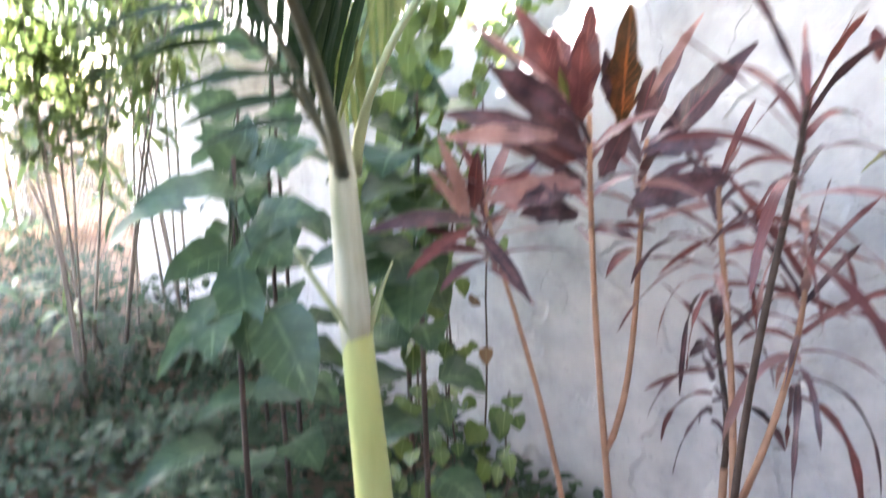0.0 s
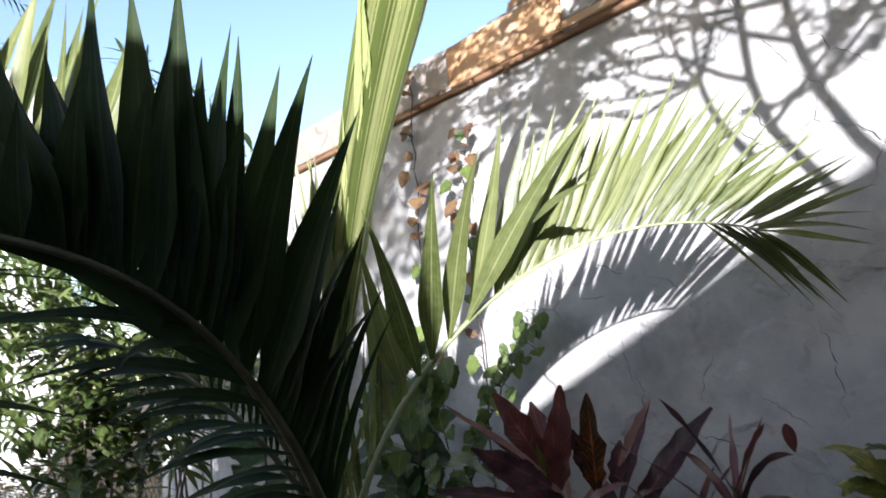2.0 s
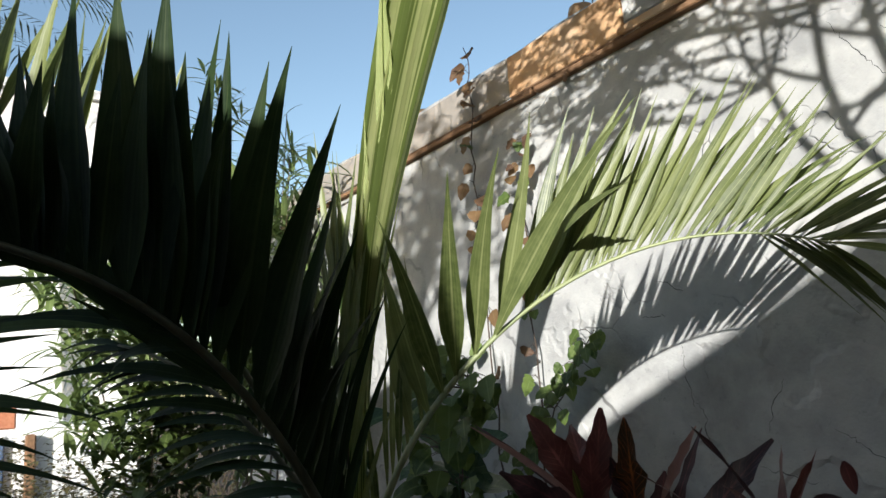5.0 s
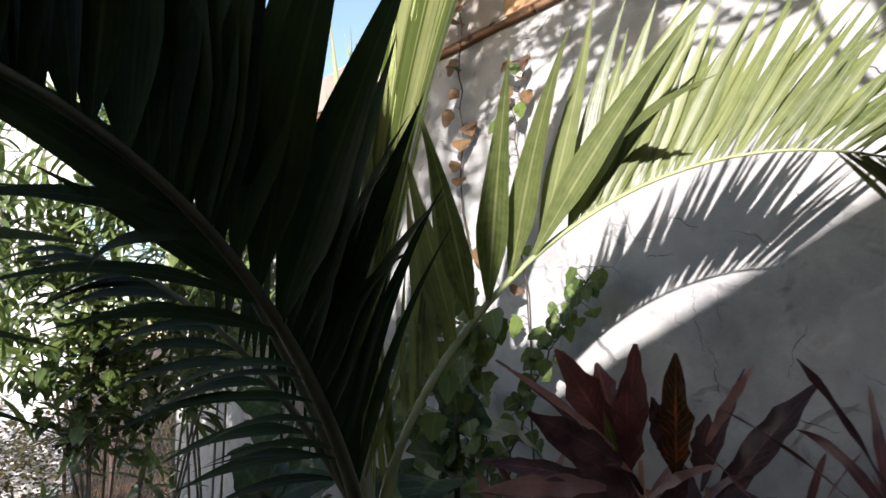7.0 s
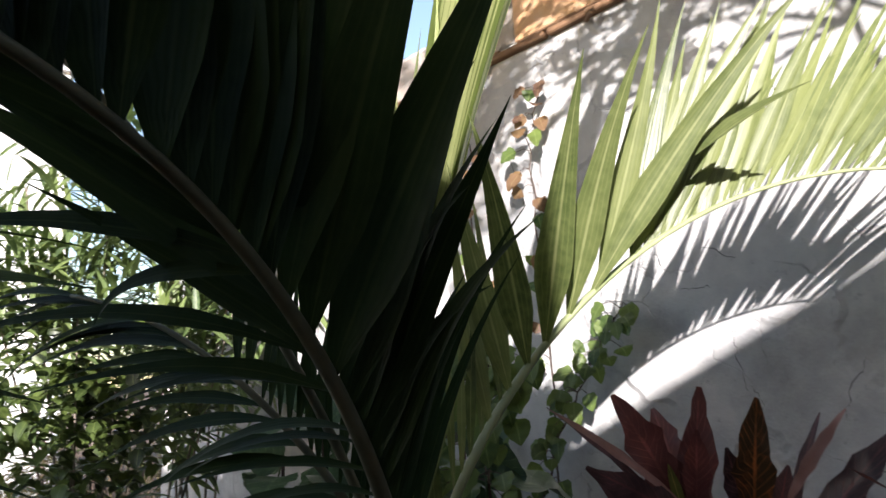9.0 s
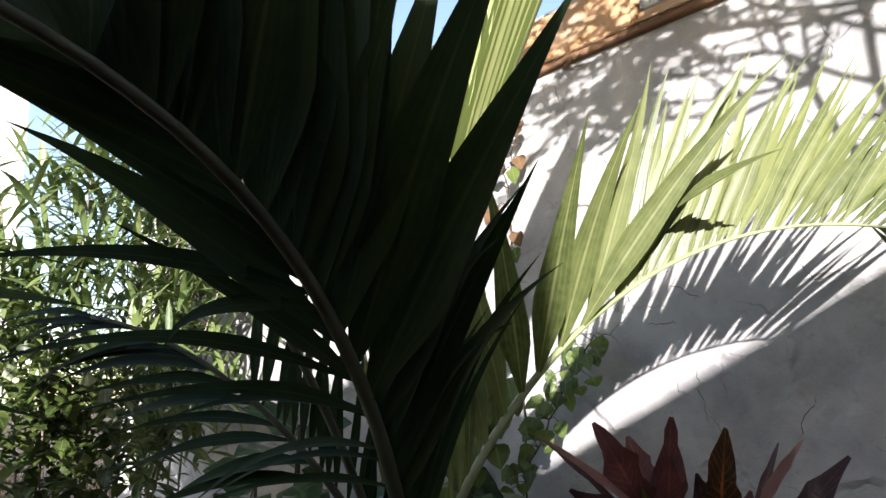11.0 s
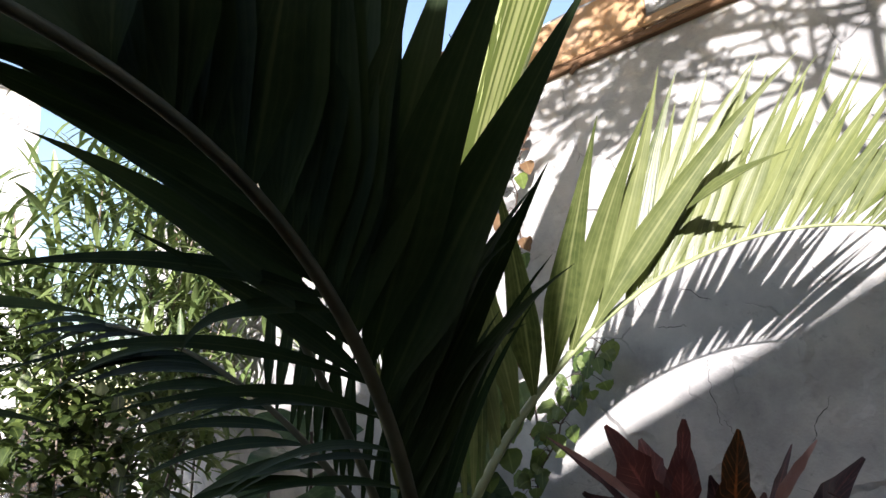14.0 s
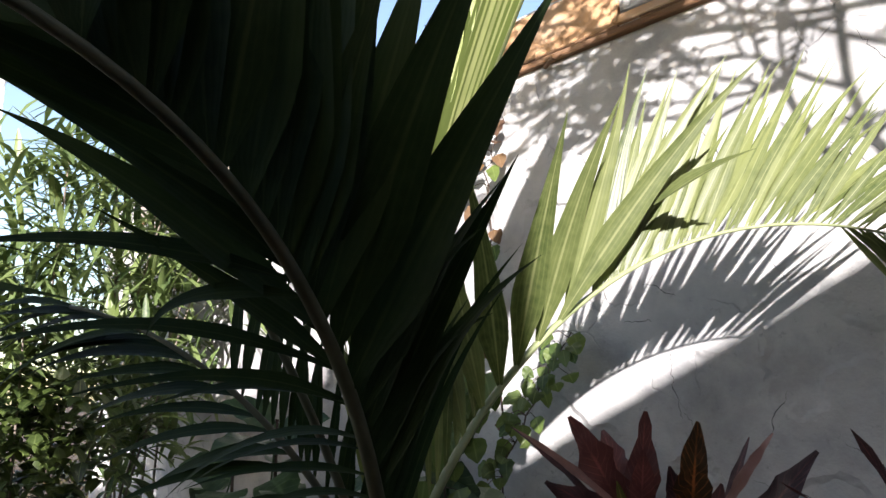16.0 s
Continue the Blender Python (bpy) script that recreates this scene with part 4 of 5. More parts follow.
slender = leafy_croton((-0.98, 1.62), (-1.24, 1.52, 1.22), 24, [M_CROTON, M_CROTON_RED, M_CROTON_PINK], (0.15, 0.30), 0.036, 9, "slender croton with pink-edged dark leaves on a leaning stem")
for base, tip, w, m in (((-1.21, 1.43, 1.16), (-1.23, 1.35, 1.37), 0.036, M_CROTON_PINK), ((-1.20, 1.44, 1.18), (-1.16, 1.42, 1.33), 0.042, M_CROTON_RED), ((-1.21, 1.42, 1.15), (-1.24, 1.32, 1.29), 0.030, M_CROTON_PINK), ((-1.20, 1.43, 1.15), (-1.30, 1.17, 1.15), 0.055, M_CROTON), ((-1.20, 1.43, 1.13), (-1.22, 1.22, 1.04), 0.038, M_CROTON_RED), ((-1.19, 1.43, 1.13), (-1.00, 1.42, 0.97), 0.040, M_CROTON)):
    v, f, uv = aimed(base, tip, (0.5, -0.6, 0.6), w, 0.3, fold=14, profile="lance", segs=9, wave=0.15)
    place_under(mesh_object("leaf", v, f, m, None, "", uv), slender)
for place, crown, seed in (((-0.26, 1.72), (-0.25, 1.72, 1.42), 12), ((-0.12, 1.70), (-0.15, 1.62, 1.46), 13), ((-0.20, 1.55), (-0.14, 1.54, 1.40), 14)):
    leafy_croton(place, crown, 18, [M_CROTON_GREEN], (0.09, 0.16), 0.056, seed, "yellow-green variegated croton with broad drooping leaves by the wall", "oval", 0.9, 0.10)


# ---- broad-leaved plants and climbers by the wall ----
def broad_plant(place, top, rows, seed, label, extra=8):
    rng = random.Random(seed)
    root = thing("broadleaf_plant", (place[0], place[1], GROUND), label, "plant", "broad-leaved plants by the wall")
    t = Vector(top)
    stem_of(root, [(place[0], place[1], GROUND - 0.03), (place[0], place[1], 0.5), t], 0.011, 0.006, M_DARKSTEM)
    for b, tip, w in rows:
        v, f, uv = aimed(b, tip, (0.5 + rng.uniform(-0.2, 0.2), -0.55, 0.65), w, 0.35, fold=rng.uniform(8, 18), profile="heart", segs=13, wave=0.10, rng=rng)
        lf = place_under(mesh_object("leaf", v, f, M_BROAD, None, "", uv), root)
        vv, ff = tube([Vector((place[0], place[1], min(t.z, b[2] - 0.03))).lerp(t, max(0, min(1, b[2] / t.z))), Vector(b)], [0.004, 0.003], 5)
        place_under(mesh_object("leaf_stalk", vv, ff, M_BROAD), root)
    for i in range(extra):
        a = i * 2.4
        z = 0.35 + (t.z - 0.35) * i / extra
        leaf("leaf", M_BROAD, root, base=Vector((place[0], place[1], z)) + Vector((0.05 * math.cos(a), 0.05 * math.sin(a), 0)), way=(math.cos(a), math.sin(a), 0.25), face=(0.2, -0.2, 1), length=rng.uniform(0.15, 0.27), width=rng.uniform(0.09, 0.15), droop=rng.uniform(0.4, 1.0), fold=rng.uniform(8, 20), profile="heart", segs=12, wave=0.10, rng=rng)


broad_plant((-1.60, 0.92), (-1.57, 0.98, 1.34), [
    ((-1.57, 1.00, 1.26), (-1.54, 0.71, 1.26), 0.099), ((-1.56, 0.97, 1.14), (-1.41, 1.02, 1.08), 0.15), ((-1.56, 0.96, 1.09), (-1.37, 0.86, 0.88), 0.113), ((-1.41, 0.95, 0.99), (-1.23, 0.93, 0.81), 0.14),
    ((-1.58, 1.00, 1.31), (-1.67, 0.96, 1.41), 0.089), ((-1.58, 1.01, 1.31), (-1.66, 1.08, 1.44), 0.075), ((-1.56, 0.92, 1.01), (-1.41, 0.66, 0.90), 0.063), ((-1.57, 1.02, 1.31), (-1.46, 1.12, 1.36), 0.087),
    ((-1.61, 0.97, 1.10), (-1.63, 0.79, 1.05), 0.104), ((-1.55, 1.01, 1.17), (-1.39, 1.10, 1.20), 0.10)], 41, "tall plant with large heart-shaped green leaves beside the palm")
broad_plant((-1.42, 1.42), (-1.47, 1.50, 1.52), [
    ((-1.47, 1.49, 1.21), (-1.41, 1.24, 1.20), 0.139), ((-1.47, 1.49, 1.19), (-1.31, 1.34, 1.10), 0.139), ((-1.47, 1.51, 1.33), (-1.49, 1.34, 1.39), 0.127), ((-1.47, 1.52, 1.41), (-1.45, 1.55, 1.52), 0.14),
    ((-1.45, 1.46, 1.03), (-1.40, 1.18, 0.98), 0.124), ((-1.45, 1.44, 0.97), (-1.32, 1.30, 0.85), 0.141), ((-1.45, 1.47, 1.06), (-1.36, 1.48, 0.84), 0.098), ((-1.47, 1.52, 1.48), (-1.53, 1.46, 1.55), 0.098)], 43, "tall plant with large heart-shaped green leaves near the wall", 12)


broad_plant((-1.95, 1.25), (-1.93, 1.28, 1.30), [
    ((-1.93, 1.25, 1.22), (-1.80, 1.05, 1.20), 0.13), ((-1.93, 1.27, 1.10), (-1.75, 1.22, 1.00), 0.14), ((-1.95, 1.28, 1.28), (-2.05, 1.10, 1.36), 0.11), ((-1.92, 1.3, 1.25), (-1.76, 1.36, 1.33), 0.12), ((-1.95, 1.25, 0.95), (-1.90, 1.02, 0.86), 0.13)], 45, "tall plant with large heart-shaped green leaves near the wall", 10)


broad_plant((-1.82, 1.70), (-1.80, 1.72, 1.52), [
    ((-1.80, 1.70, 1.44), (-1.66, 1.56, 1.42), 0.13), ((-1.80, 1.70, 1.32), (-1.62, 1.66, 1.24), 0.14), ((-1.81, 1.72, 1.50), (-1.92, 1.58, 1.60), 0.11), ((-1.79, 1.74, 1.46), (-1.64, 1.82, 1.54), 0.12), ((-1.80, 1.68, 1.15), (-1.72, 1.46, 1.06), 0.14), ((-1.80, 1.68, 1.22), (-1.95, 1.50, 1.18), 0.13)], 46, "tall plant with large heart-shaped green leaves near the wall", 16)
broad_plant((-2.62, 1.55), (-2.60, 1.55, 1.42), [
    ((-2.60, 1.53, 1.36), (-2.46, 1.39, 1.30), 0.16), ((-2.60, 1.55, 1.24), (-2.42, 1.47, 1.14), 0.17), ((-2.61, 1.55, 1.40), (-2.72, 1.40, 1.46), 0.14), ((-2.59, 1.57, 1.10), (-2.46, 1.45, 0.98), 0.17)], 48, "tall plant with large heart-shaped green leaves near the wall", 18)
broad_plant((-2.35, 1.55), (-2.33, 1.56, 1.62), [
    ((-2.33, 1.53, 1.54), (-2.20, 1.36, 1.52), 0.13), ((-2.33, 1.54, 1.42), (-2.15, 1.50, 1.34), 0.14), ((-2.34, 1.55, 1.60), (-2.45, 1.40, 1.68), 0.11), ((-2.32, 1.58, 1.56), (-2.16, 1.66, 1.62), 0.12), ((-2.33, 1.52, 1.26), (-2.28, 1.30, 1.18), 0.14)], 47, "tall plant with large heart-shaped green leaves near the wall", 16)


def climber(path, seed, count, size, mats, label, spread=0.05, r=0.004):
    rng = random.Random(seed)
    root = thing("wall_climber", (path[0][0], path[0][1], GROUND), label, "climber", "climbers on the wall")
    pts = [Vector(p) for p in path]
    fine = []
    for a, b in zip(pts, pts[1:]):
        fine += [a.lerp(b, i / 5) + Vector((rng.uniform(-0.012, 0.012), rng.uniform(-0.01, 0.01), 0)) for i in range(5)]
    fine.append(pts[-1])
    v, f = tube(fine, [r * (1 - 0.5 * i / len(fine)) for i in range(len(fine))], 6)
    place_under(mesh_object("stem", v, f, M_DARKSTEM), root)
    for i in range(count):
        p = fine[min(len(fine) - 1, int(i / count * len(fine)))]
        a = rng.random() * 6.28
        side = Vector((math.cos(a), -0.5 * abs(math.sin(a)), rng.uniform(-0.3, 0.4))) * spread * rng.uniform(0.35, 1)
        k = i / count
        m = mats[1] if (len(mats) > 1 and rng.random() < k) else mats[0]
        v, f = tube([p, p + side * 0.5 + Vector((0, 0, 0.012)), p + side], [0.0016, 0.0013, 0.0011], 4)
        place_under(mesh_object("leaf_stalk", v, f, M_DARKSTEM), root)
        leaf("leaf", m, root, base=p + side, way=(math.cos(a) * 0.6, -0.3, rng.uniform(-1, 0.1)), face=(0.4 + rng.uniform(-0.5, 0.5), -0.9, 0.4), length=size * rng.uniform(0.6, 1.3), width=size * rng.uniform(0.65, 0.95), droop=0.6, fold=rng.uniform(1, 12), profile="heart", segs=11, wave=0.14, rng=rng)
    return root


climber([(-2.0, 2.05, GROUND), (-2.02, 2.09, 0.8), (-2.05, 2.1, 1.6), (-2.13, 2.11, 2.3), (-2.09, 2.10, 2.65), (-2.06, 2.09, 2.98), (-2.08, 2.08, 3.2)], 51, 30, 0.075, [M_VINE, M_VINE_DRY], "thin climber with drying brown heart-shaped leaves on the wall")
climber([(-1.75, 2.0, GROUND), (-1.72, 2.03, 0.9), (-1.72, 2.05, 1.6), (-1.78, 2.09, 2.2), (-1.79, 2.10, 2.5), (-1.70, 2.10, 2.68)], 53, 40, 0.06, [M_VINE, M_VINE_DRY], "climber with small green leaves on the wall", 0.07)
climber([(-1.65, 1.75, GROUND), (-1.62, 1.72, 0.8), (-1.58, 1.75, 1.2), (-1.58, 1.9, 1.50), (-1.52, 2.0, 1.70), (-1.45, 2.07, 1.86)], 55, 95, 0.055, [M_VINE], "leafy green climber behind the palm", 0.07)
climber([(-1.3, 1.65, GROUND), (-1.28, 1.62, 0.2), (-1.26, 1.6, 0.45), (-1.24, 1.6, 0.6)], 57, 22, 0.07, [M_VINE], "low sprawling vine with round green leaves", 0.10)
climber([(-1.62, 1.6, GROUND), (-1.6, 1.55, 0.7), (-1.55, 1.5, 1.2), (-1.5, 1.5, 1.6), (-1.45, 1.55, 1.78)], 59, 170, 0.075, [M_VINE], "leafy green climber behind the palm", 0.18)


# ---- shrubs, groundcover and the far garden ----
def shrub(place, height, spread, stems, count, mat, length, width, profile, seed, name, label, category, low=0.35, droop=0.5, lean=0.3, group="", stemmat=None, scatter=None):
    rng = random.Random(seed)
    root = thing(name, (place[0], place[1], ground_height(*place)), label, category, group)
    P0 = Vector((place[0], place[1], ground_height(*place) - 0.05))
    tips = []
    for s in range(stems):
        a = rng.random() * 6.28
        r = spread * (0.3 + 0.7 * rng.random())
        base = P0 + Vector((rng.uniform(-0.25, 0.25), rng.uniform(-0.25, 0.25), 0)) * spread
        tip = base + Vector((math.cos(a) * r, math.sin(a) * r, height * rng.uniform(0.75, 1.05)))
        ctrl = [base, base.lerp(tip, 0.4) - Vector((math.cos(a), math.sin(a), 0)) * lean * 0.4 * r, tip]
        path = [bezier(ctrl, i / 8) for i in range(9)]
        v, f = tube(path, [0.010 * (1 - 0.08 * i) for i in range(9)], 6)
        place_under(mesh_object("stem", v, f, stemmat or M_DARKSTEM), root)
        tips.append((ctrl, path))
    blades, i = [], 0
    while i < count:
        ctrl, path = tips[rng.randrange(stems)]
        u = low + (1 - low) * rng.random() ** 0.75 if profile != "lance" or rng.random() < 0.93 else 0.25 + 0.5 * rng.random()
        p = bezier(ctrl, u) + Vector((rng.gauss(0, 1), rng.gauss(0, 1), rng.gauss(0, 0.7))) * (scatter or 0.2 * spread)
        lean_way = Vector((rng.uniform(-1, 1), rng.uniform(-1, 1), rng.uniform(0.3, 1.2))).normalized()
        whorl = 9 if profile == "lance" else 4
        for k in range(whorl):
            a = k * 2.4 + rng.uniform(-0.4, 0.4)
            s1 = lean_way.orthogonal().normalized()
            d = lean_way * rng.uniform(0.1, 1.0) + Matrix.Rotation(a, 3, lean_way) @ s1
            blades.append(blade(p + lean_way * 0.018 * k, d, (0.2, -0.2, 1), length * rng.uniform(0.6, 1.15), width * rng.uniform(0.8, 1.2), droop * rng.uniform(0.3, 1.4), rng.uniform(5, 22), profile, 4, 0, rng=rng))
            i += 1
    joined("foliage", blades, mat, root)["kind"] = "stuff"
    return root



shrub((-3.9, 1.35), 3.1, 0.75, 7, 2300, M_OLEANDER, 0.24, 0.034, "lance", 21, "oleander", "oleander shrub with narrow green leaves on many thin stems", "shrub", 0.64, stemmat=M_BARK)
shrub((-4.15, 1.82), 3.85, 0.32, 5, 640, M_OLEANDER, 0.20, 0.028, "lance", 24, "oleander", "tall oleander shrub by the wall end", "shrub", 0.5, stemmat=M_BARK)
shrub((-3.55, 1.03), 2.30, 0.26, 3, 760, M_IVY, 0.085, 0.050, "heart", 22, "ivy_shrub", "hanging shrub with lobed glossy green leaves on slim poles", "shrub", 0.80, 1.1, scatter=0.13, stemmat=M_BARK)


def cover(name, label, mat, x0, x1, y0, y1, count, height, size, seed, profile="oval"):
    rng = random.Random(seed)
    blades = []
    for i in range(count):
        x, y = rng.uniform(x0, x1), rng.uniform(y0, y1)
        rim = min(x - x0, x1 - x, y - y0, y1 - y)
        if y1 - y > 0.35 and rim < 0.3 + 0.45 * noise.noise((x * 1.3, y * 1.3, seed + 5)):
            continue
        h = height * (0.35 + 0.65 * abs(noise.noise((x * 1.7, y * 1.7, seed)))) * rng.random() ** 0.5
        a = rng.random() * 6.28
        blades.append(blade((x, y, ground_height(x, y) + h), (math.cos(a), math.sin(a), rng.uniform(0, 0.9)), (0, 0, 1), size * rng.uniform(0.6, 1.3), size * rng.uniform(0.4, 0.7), 0.5, 12, profile, 3, 0, rng=rng))
    ob = joined(name, blades, mat)
    return tagged(ob, label, "plants", kind="stuff")


cover("groundcover", "low dark green groundcover plants on the soil", M_COVER, -4.3, -1.15, -0.5, 2.05, 8500, 0.52, 0.075, 61)
cover("dry_brush", "dry yellow-green brush beyond the wall end", M_DRY, -10.4, -7.8, -1.2, 4.6, 16000, 2.4, 0.085, 63)
cover("low_plants", "small dark plants and litter under the shrubs", M_COVER, -7.6, -3.0, -1.0, 1.9, 9000, 1.0, 0.085, 65)


def far_garden():
    path_pts = [(-10.4, 0.4), (-10.4, 3.9), (-7.2, 3.4), (-5.7, 2.5), (-5.4, 1.5), (-5.9, 0.3), (-7.6, 0.1)]
    verts = [(x, y, ground_height(x, y) + 0.06) for x, y in path_pts]
    tagged(mesh_object("path", verts, [tuple(range(len(verts)))], M_PATH), "sunlit reddish earth path", "path", kind="structure")
    house = tagged(box("white_house", (-16, -7, -0.8), (-12, 3.0, 6.6), M_WHITE), "sunlit white plastered house", "house")
    box("roof_slab", (-16.2, -7.1, 6.6), (-11.9, 3.1, 6.75), M_WHITE, house)
    low = tagged(box("brick_wall", (-10.9, -4, -0.8), (-10.7, 2.6, 1.5), M_WHITE), "low whitewashed boundary wall with brick courses and a blue sheet", "wall", kind="structure")
    box("brick_course", (-10.92, -0.6, 1.5), (-10.68, 0.98, 1.82), M_BRICK, low, "red brick courses on the wall", 0.02)
    box("post", (-10.66, 1.08, -0.8), (-10.5, 1.2, 1.42), M_WOOD, low, "weathered wooden post", 0.02)
    box("sheet", (-10.66, 0.42, 0.1), (-10.6, 0.86, 1.38), M_BLUE, low, "blue painted metal sheet", 0.02)


far_garden()


def fence():
    root = thing("chain_link_fence", (-5.5, 2.2, -0.15), "rusty chain-link fence running on from the wall end", "fence")
    for x in (-5.53, -7.4, -9.3):
        v, f = tube([Vector((x, 2.2, -0.4)), Vector((x, 2.2, 0.6)), Vector((x + 0.01, 2.2, 1.22))], [0.022] * 3, 8)
        place_under(mesh_object("post", v, f, M_DARKSTEM), root)
    bars, step, lo, hi = [], 0.11, -0.25, 1.15
    for k in range(-14, 36):
        for sgn in (1, -1):
            a = -9.3 + k * step if sgn > 0 else -9.3 + (k + 13) * step
            pts = []
            for i in range(6):
                z = lo + (hi - lo) * i / 5
                x = a + sgn * (z - lo)
                if -9.3 <= x <= -5.53:
                    pts.append(Vector((x, 2.2 + 0.012 * math.sin(9 * x + 5 * z), z)))
            if len(pts) > 1:
                v, f = tube(pts, [0.003] * len(pts), 4)
                bars.append((v, f, [(0, 0)] * len(v)))
    joined("wire_mesh", bars, M_DARKSTEM, root)["kind"] = "stuff"


fence()


def far_palm():
    rng = random.Random(71)
    root = thing("tall_palm", (-10.4, 0.2, -0.3), "distant tall palm with feathery fronds", "palm tree")
    v, f = tube([bezier([(-10.4, 0.2, -0.4), (-10.5, 0.0, 3), (-10.3, -0.4, 7.0)], i / 10) for i in range(11)], [0.16 - 0.006 * i for i in range(11)], 10)
    place_under(mesh_object("trunk", v, f, M_BARK), root)
    for i in range(14):
        a = i * 2.4
        d = Vector((math.cos(a), math.sin(a), rng.uniform(0.1, 0.8)))
        ctrl = [Vector((-10.3, -0.4, 7.0)), Vector((-10.3, -0.4, 7.0)) + d * 1.3, Vector((-10.3, -0.4, 6.9)) + Vector((d.x, d.y, -0.1)) * 2.6]
        bl = []
        for k in range(46):
            u = 0.15 + 0.85 * k / 46
            T = tangent(ctrl, u)
            s = T.cross(Vector((0, 0, 1))).normalized() * (1 if k % 2 else -1)
            bl.append(blade(bezier(ctrl, u), T * 0.5 + s, (0, 0, 1), 0.6 * (1.1 - 0.5 * u), 0.03, 0.8, 8, "leaflet", 3, 0, rng=rng))
        fr = joined("frond", bl, M_PALM, root)


far_palm()


def shade_tree():
    """The small tree beside the viewer whose forking limbs and twigs shade the upper wall."""
    rng = random.Random(81)
    root = thing("garden_tree", (0.90, 0.90, GROUND), "small garden tree with forking limbs and sparse leaves", "tree")
    blades, twigs = [], []

    def limb(p, d, L, r, depth):
        q = p + d * L
        mid = p.lerp(q, 0.5) + Vector((rng.uniform(-1, 1), rng.uniform(-1, 1), rng.uniform(-0.5, 0.5))) * L * 0.13
        bend = p.lerp(q, 0.75) + Vector((rng.uniform(-1, 1), rng.uniform(-1, 1), rng.uniform(-1, 1))) * L * 0.08
        path = [bezier([p, mid, bend, q], i / 5) for i in range(6)]
        v, f = tube(path, [r * (1 - 0.07 * i) for i in range(6)], 7 if depth < 3 else 5)
        if depth < 3:
            place_under(mesh_object("limb", v, f, M_BARK), root)
        else:
            twigs.append((v, f, [(0, 0)] * len(v)))
            for i in range(26 if depth > 4 else 14):
                a = rng.random() * 6.28
                blades.append(blade(path[rng.randrange(1, 6)], (math.cos(a), math.sin(a), rng.uniform(-0.3, 0.8)), (0.5, -0.7, 0.4), rng.uniform(0.020, 0.042), rng.uniform(0.010, 0.019), 0.4, 10, "oval", 2, 0, rng=rng))
        if depth >= 6:
            return
        for i in range(3 if depth in (2, 4) else 2):
            a, t = rng.random() * 1.2 + i * 2.2, rng.uniform(0.35, 0.85)
            s = Matrix.Rotation(a, 3, d) @ d.orthogonal().normalized()
            nd = (d * math.cos(t) + s * math.sin(t) + Vector((-0.22, 0.0, 0.02))).normalized()
            if nd.z < 0.05 and q.z < 2.95:
                nd.z = abs(nd.z) + 0.12
            limb(q, nd.normalized(), L * rng.uniform(0.66, 0.86), r * 0.66, depth + 1)

    stump = Vector((0.90, 0.90, GROUND))
    v, f = tube([stump, stump + Vector((-0.02, 0, 1.4)), Vector((0.86, 0.90, 2.45))], [0.042, 0.028, 0.018], 9)
    place_under(mesh_object("trunk", v, f, M_BARK), root)
    # the two long limbs that fork upwards, each ending in a spray of twigs
    for ctrl, r in (([(0.86, 0.90, 2.44), (0.70, 0.90, 2.62), (0.60, 0.90, 2.84), (0.61, 0.90, 3.30)], 0.017), ([(0.87, 0.90, 2.30), (0.52, 0.90, 2.56), (0.44, 0.90, 2.78), (0.50, 0.90, 3.25)], 0.016)):
        path = [bezier(ctrl, i / 12) + Vector((0.012 * noise.noise((i * 0.9, r * 99, 0)), 0, 0)) for i in range(13)]
        v, f = tube(path, [r * (1 - 0.03 * i) for i in range(13)], 8)
        place_under(mesh_object("limb", v, f, M_BARK), root)
        limb(path[-1], Vector((-0.4, 0.0, 0.8)).normalized(), 0.26, r * 0.6, 2)
        limb(path[8], Vector((-0.8, 0.1, 0.45)).normalized(), 0.34, r * 0.55, 2)
        limb(path[6], Vector((0.7, 0.0, 0.6)).normalized(), 0.30, r * 0.55, 2)
    # a knot of fine twigs beside the second limb
    knot = Vector((0.33, 0.90, 2.90))
    v, f = tube([bezier([(0.46, 0.90, 2.62), (0.36, 0.90, 2.74), knot], i / 6) for i in range(7)], [0.013 - 0.0006 * i for i in range(7)], 7)
    place_under(mesh_object("limb", v, f, M_BARK), root)
    for way in ((-1.0, 0.1, 0.1), (-0.85, -0.1, 0.5), (-0.45, 0.1, 0.9), (0.05, 0.0, 1.0), (0.4, 0.0, 0.9), (-0.7, 0.0, -0.12)):
        limb(knot, Vector(way).normalized(), 0.24, 0.008, 3)
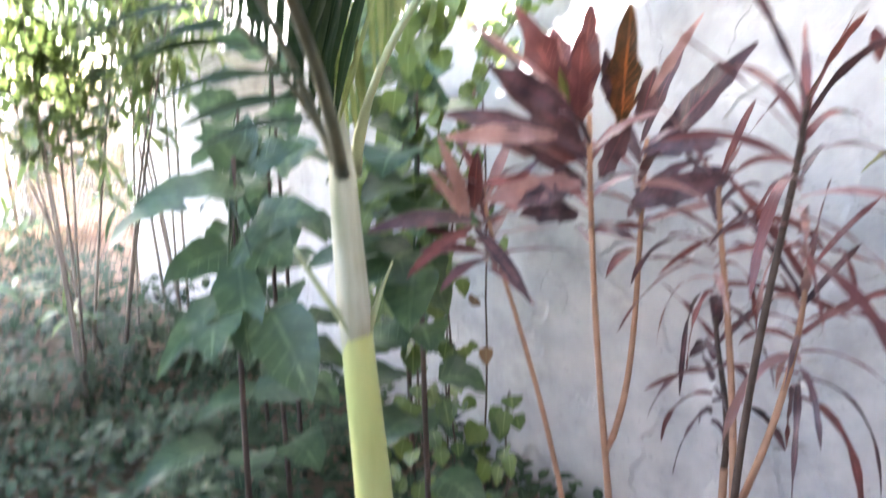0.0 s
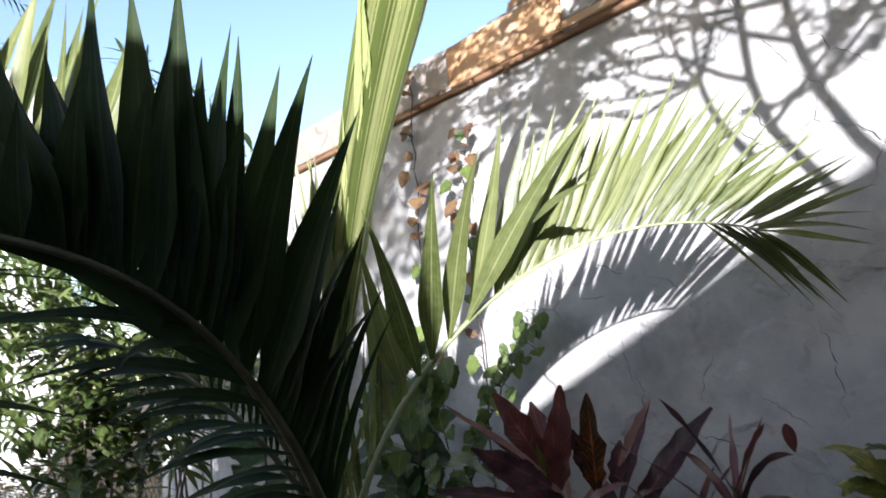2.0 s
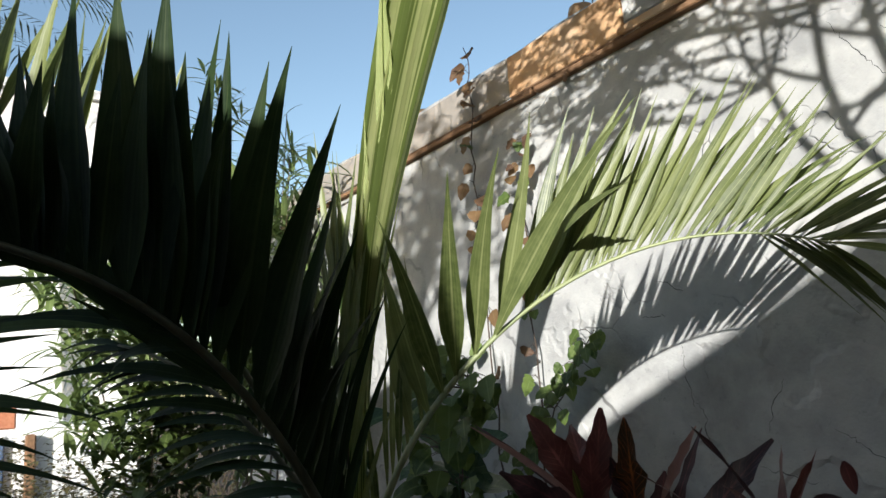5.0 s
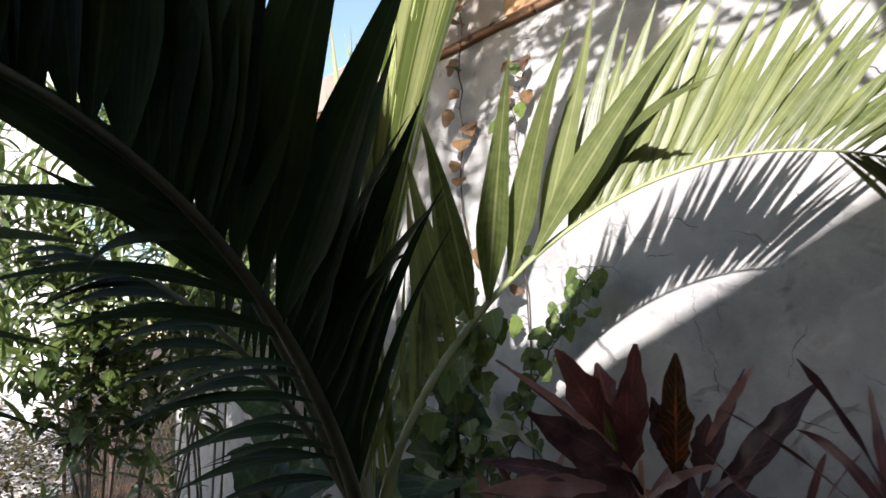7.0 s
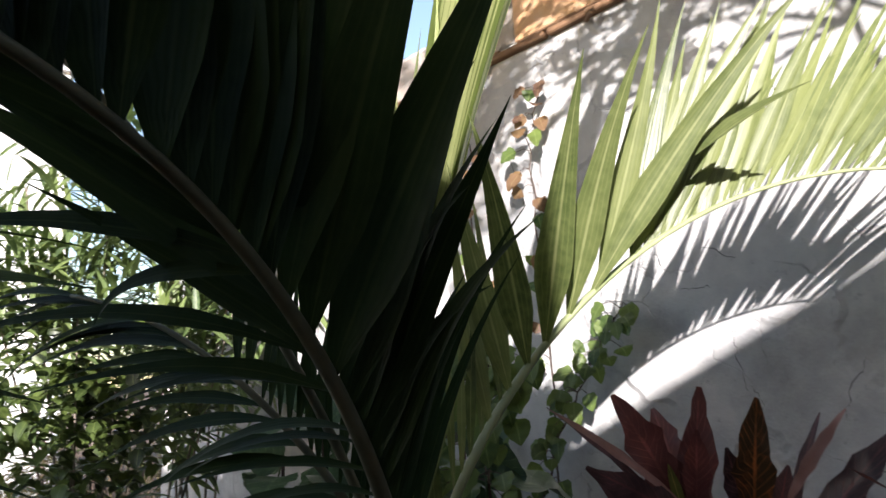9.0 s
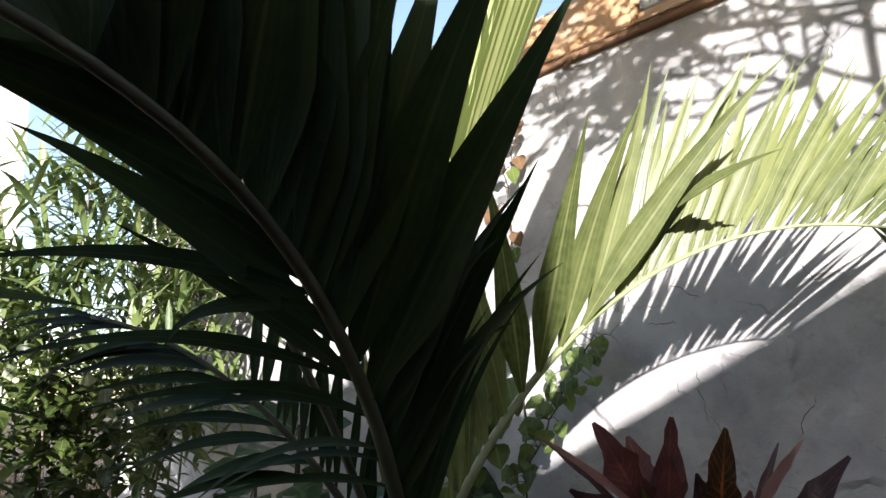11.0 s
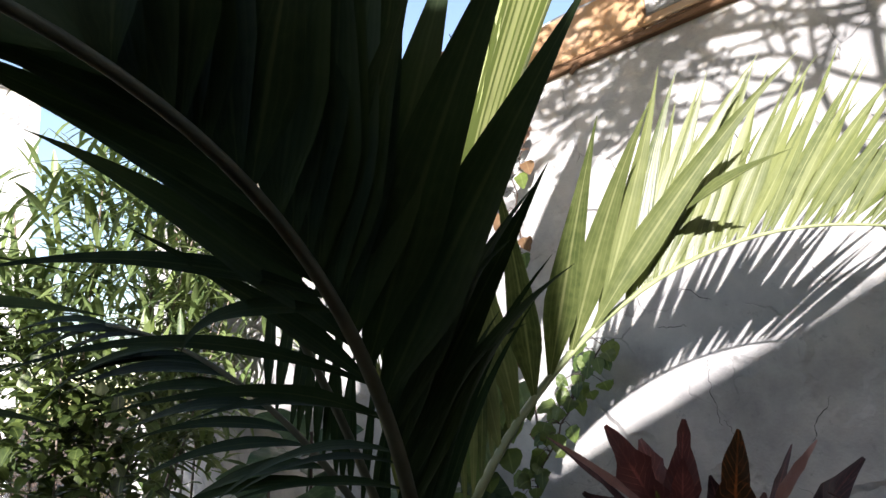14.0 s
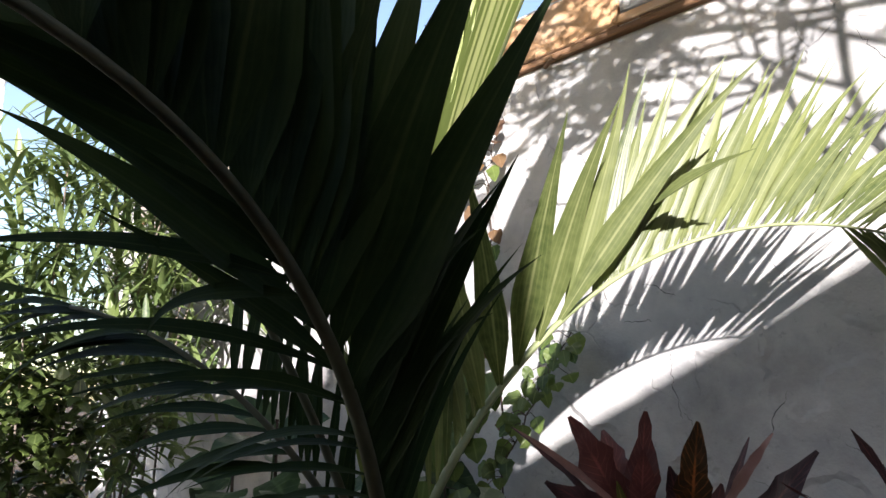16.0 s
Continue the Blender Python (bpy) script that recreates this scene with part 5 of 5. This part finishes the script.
    for base, way, L, r in (((0.61, 0.90, 3.05), (-0.9, 0.0, 0.30), 0.42, 0.011), ((0.86, 0.90, 2.44), (0.25, 0.05, 0.95), 0.42, 0.010), ((0.50, 0.90, 3.05), (-0.95, 0.0, 0.22), 0.42, 0.010),
                            ((0.86, 0.90, 2.44), (0.55, 0.05, 0.75), 0.38, 0.009), ((0.50, 0.90, 3.2), (-0.8, 0.0, 0.5), 0.46, 0.010)):
        limb(Vector(base), Vector(way).normalized(), L, r, 1)
    joined("twigs", twigs, M_BARK, root)["kind"] = "stuff"
    joined("crown", blades, M_BROAD, root)


shade_tree()


def dapple_tree():
    """The taller tree over the house behind the viewer, whose leaves dapple the wall beside the palm."""
    rng = random.Random(91)
    root = thing("garden_tree", (0.55, -2.25, GROUND), "leafy garden tree that dapples the wall with shade", "tree")
    v, f = tube([bezier([(0.55, -2.25, GROUND - 0.05), (0.60, -2.2, 1.6), (0.85, -2.1, 3.3)], i / 8) for i in range(9)], [0.07 - 0.004 * i for i in range(9)], 10)
    place_under(mesh_object("trunk", v, f, M_BARK), root)
    blades = []
    for k in range(15):
        a, z = k * 2.4, rng.uniform(3.45, 4.25)
        tip = Vector((1.02 + 0.48 * math.cos(a) * rng.uniform(0.4, 1), -1.95 + 0.35 * math.sin(a), z))
        ctrl = [Vector((0.84, -2.1, 3.2)), Vector((0.88, -2.05, 3.4)).lerp(tip, 0.4) + Vector((0, 0, 0.12)), tip]
        v, f = tube([bezier(ctrl, i / 6) for i in range(7)], [0.016 - 0.0018 * i for i in range(7)], 6)
        place_under(mesh_object("limb", v, f, M_BARK), root)
        for i in range(42):
            p = bezier(ctrl, 0.45 + 0.55 * rng.random()) + Vector((rng.gauss(0, 0.08), rng.gauss(0, 0.08), rng.gauss(0, 0.08)))
            w = rng.random() * 6.28
            blades.append(blade(p, (math.cos(w), math.sin(w), rng.uniform(-0.5, 0.6)), (0.5, -0.7, 0.4), rng.uniform(0.06, 0.11), rng.uniform(0.03, 0.05), 0.4, 10, "oval", 3, 0, rng=rng))
    joined("crown", blades, M_BROAD, root)


dapple_tree()
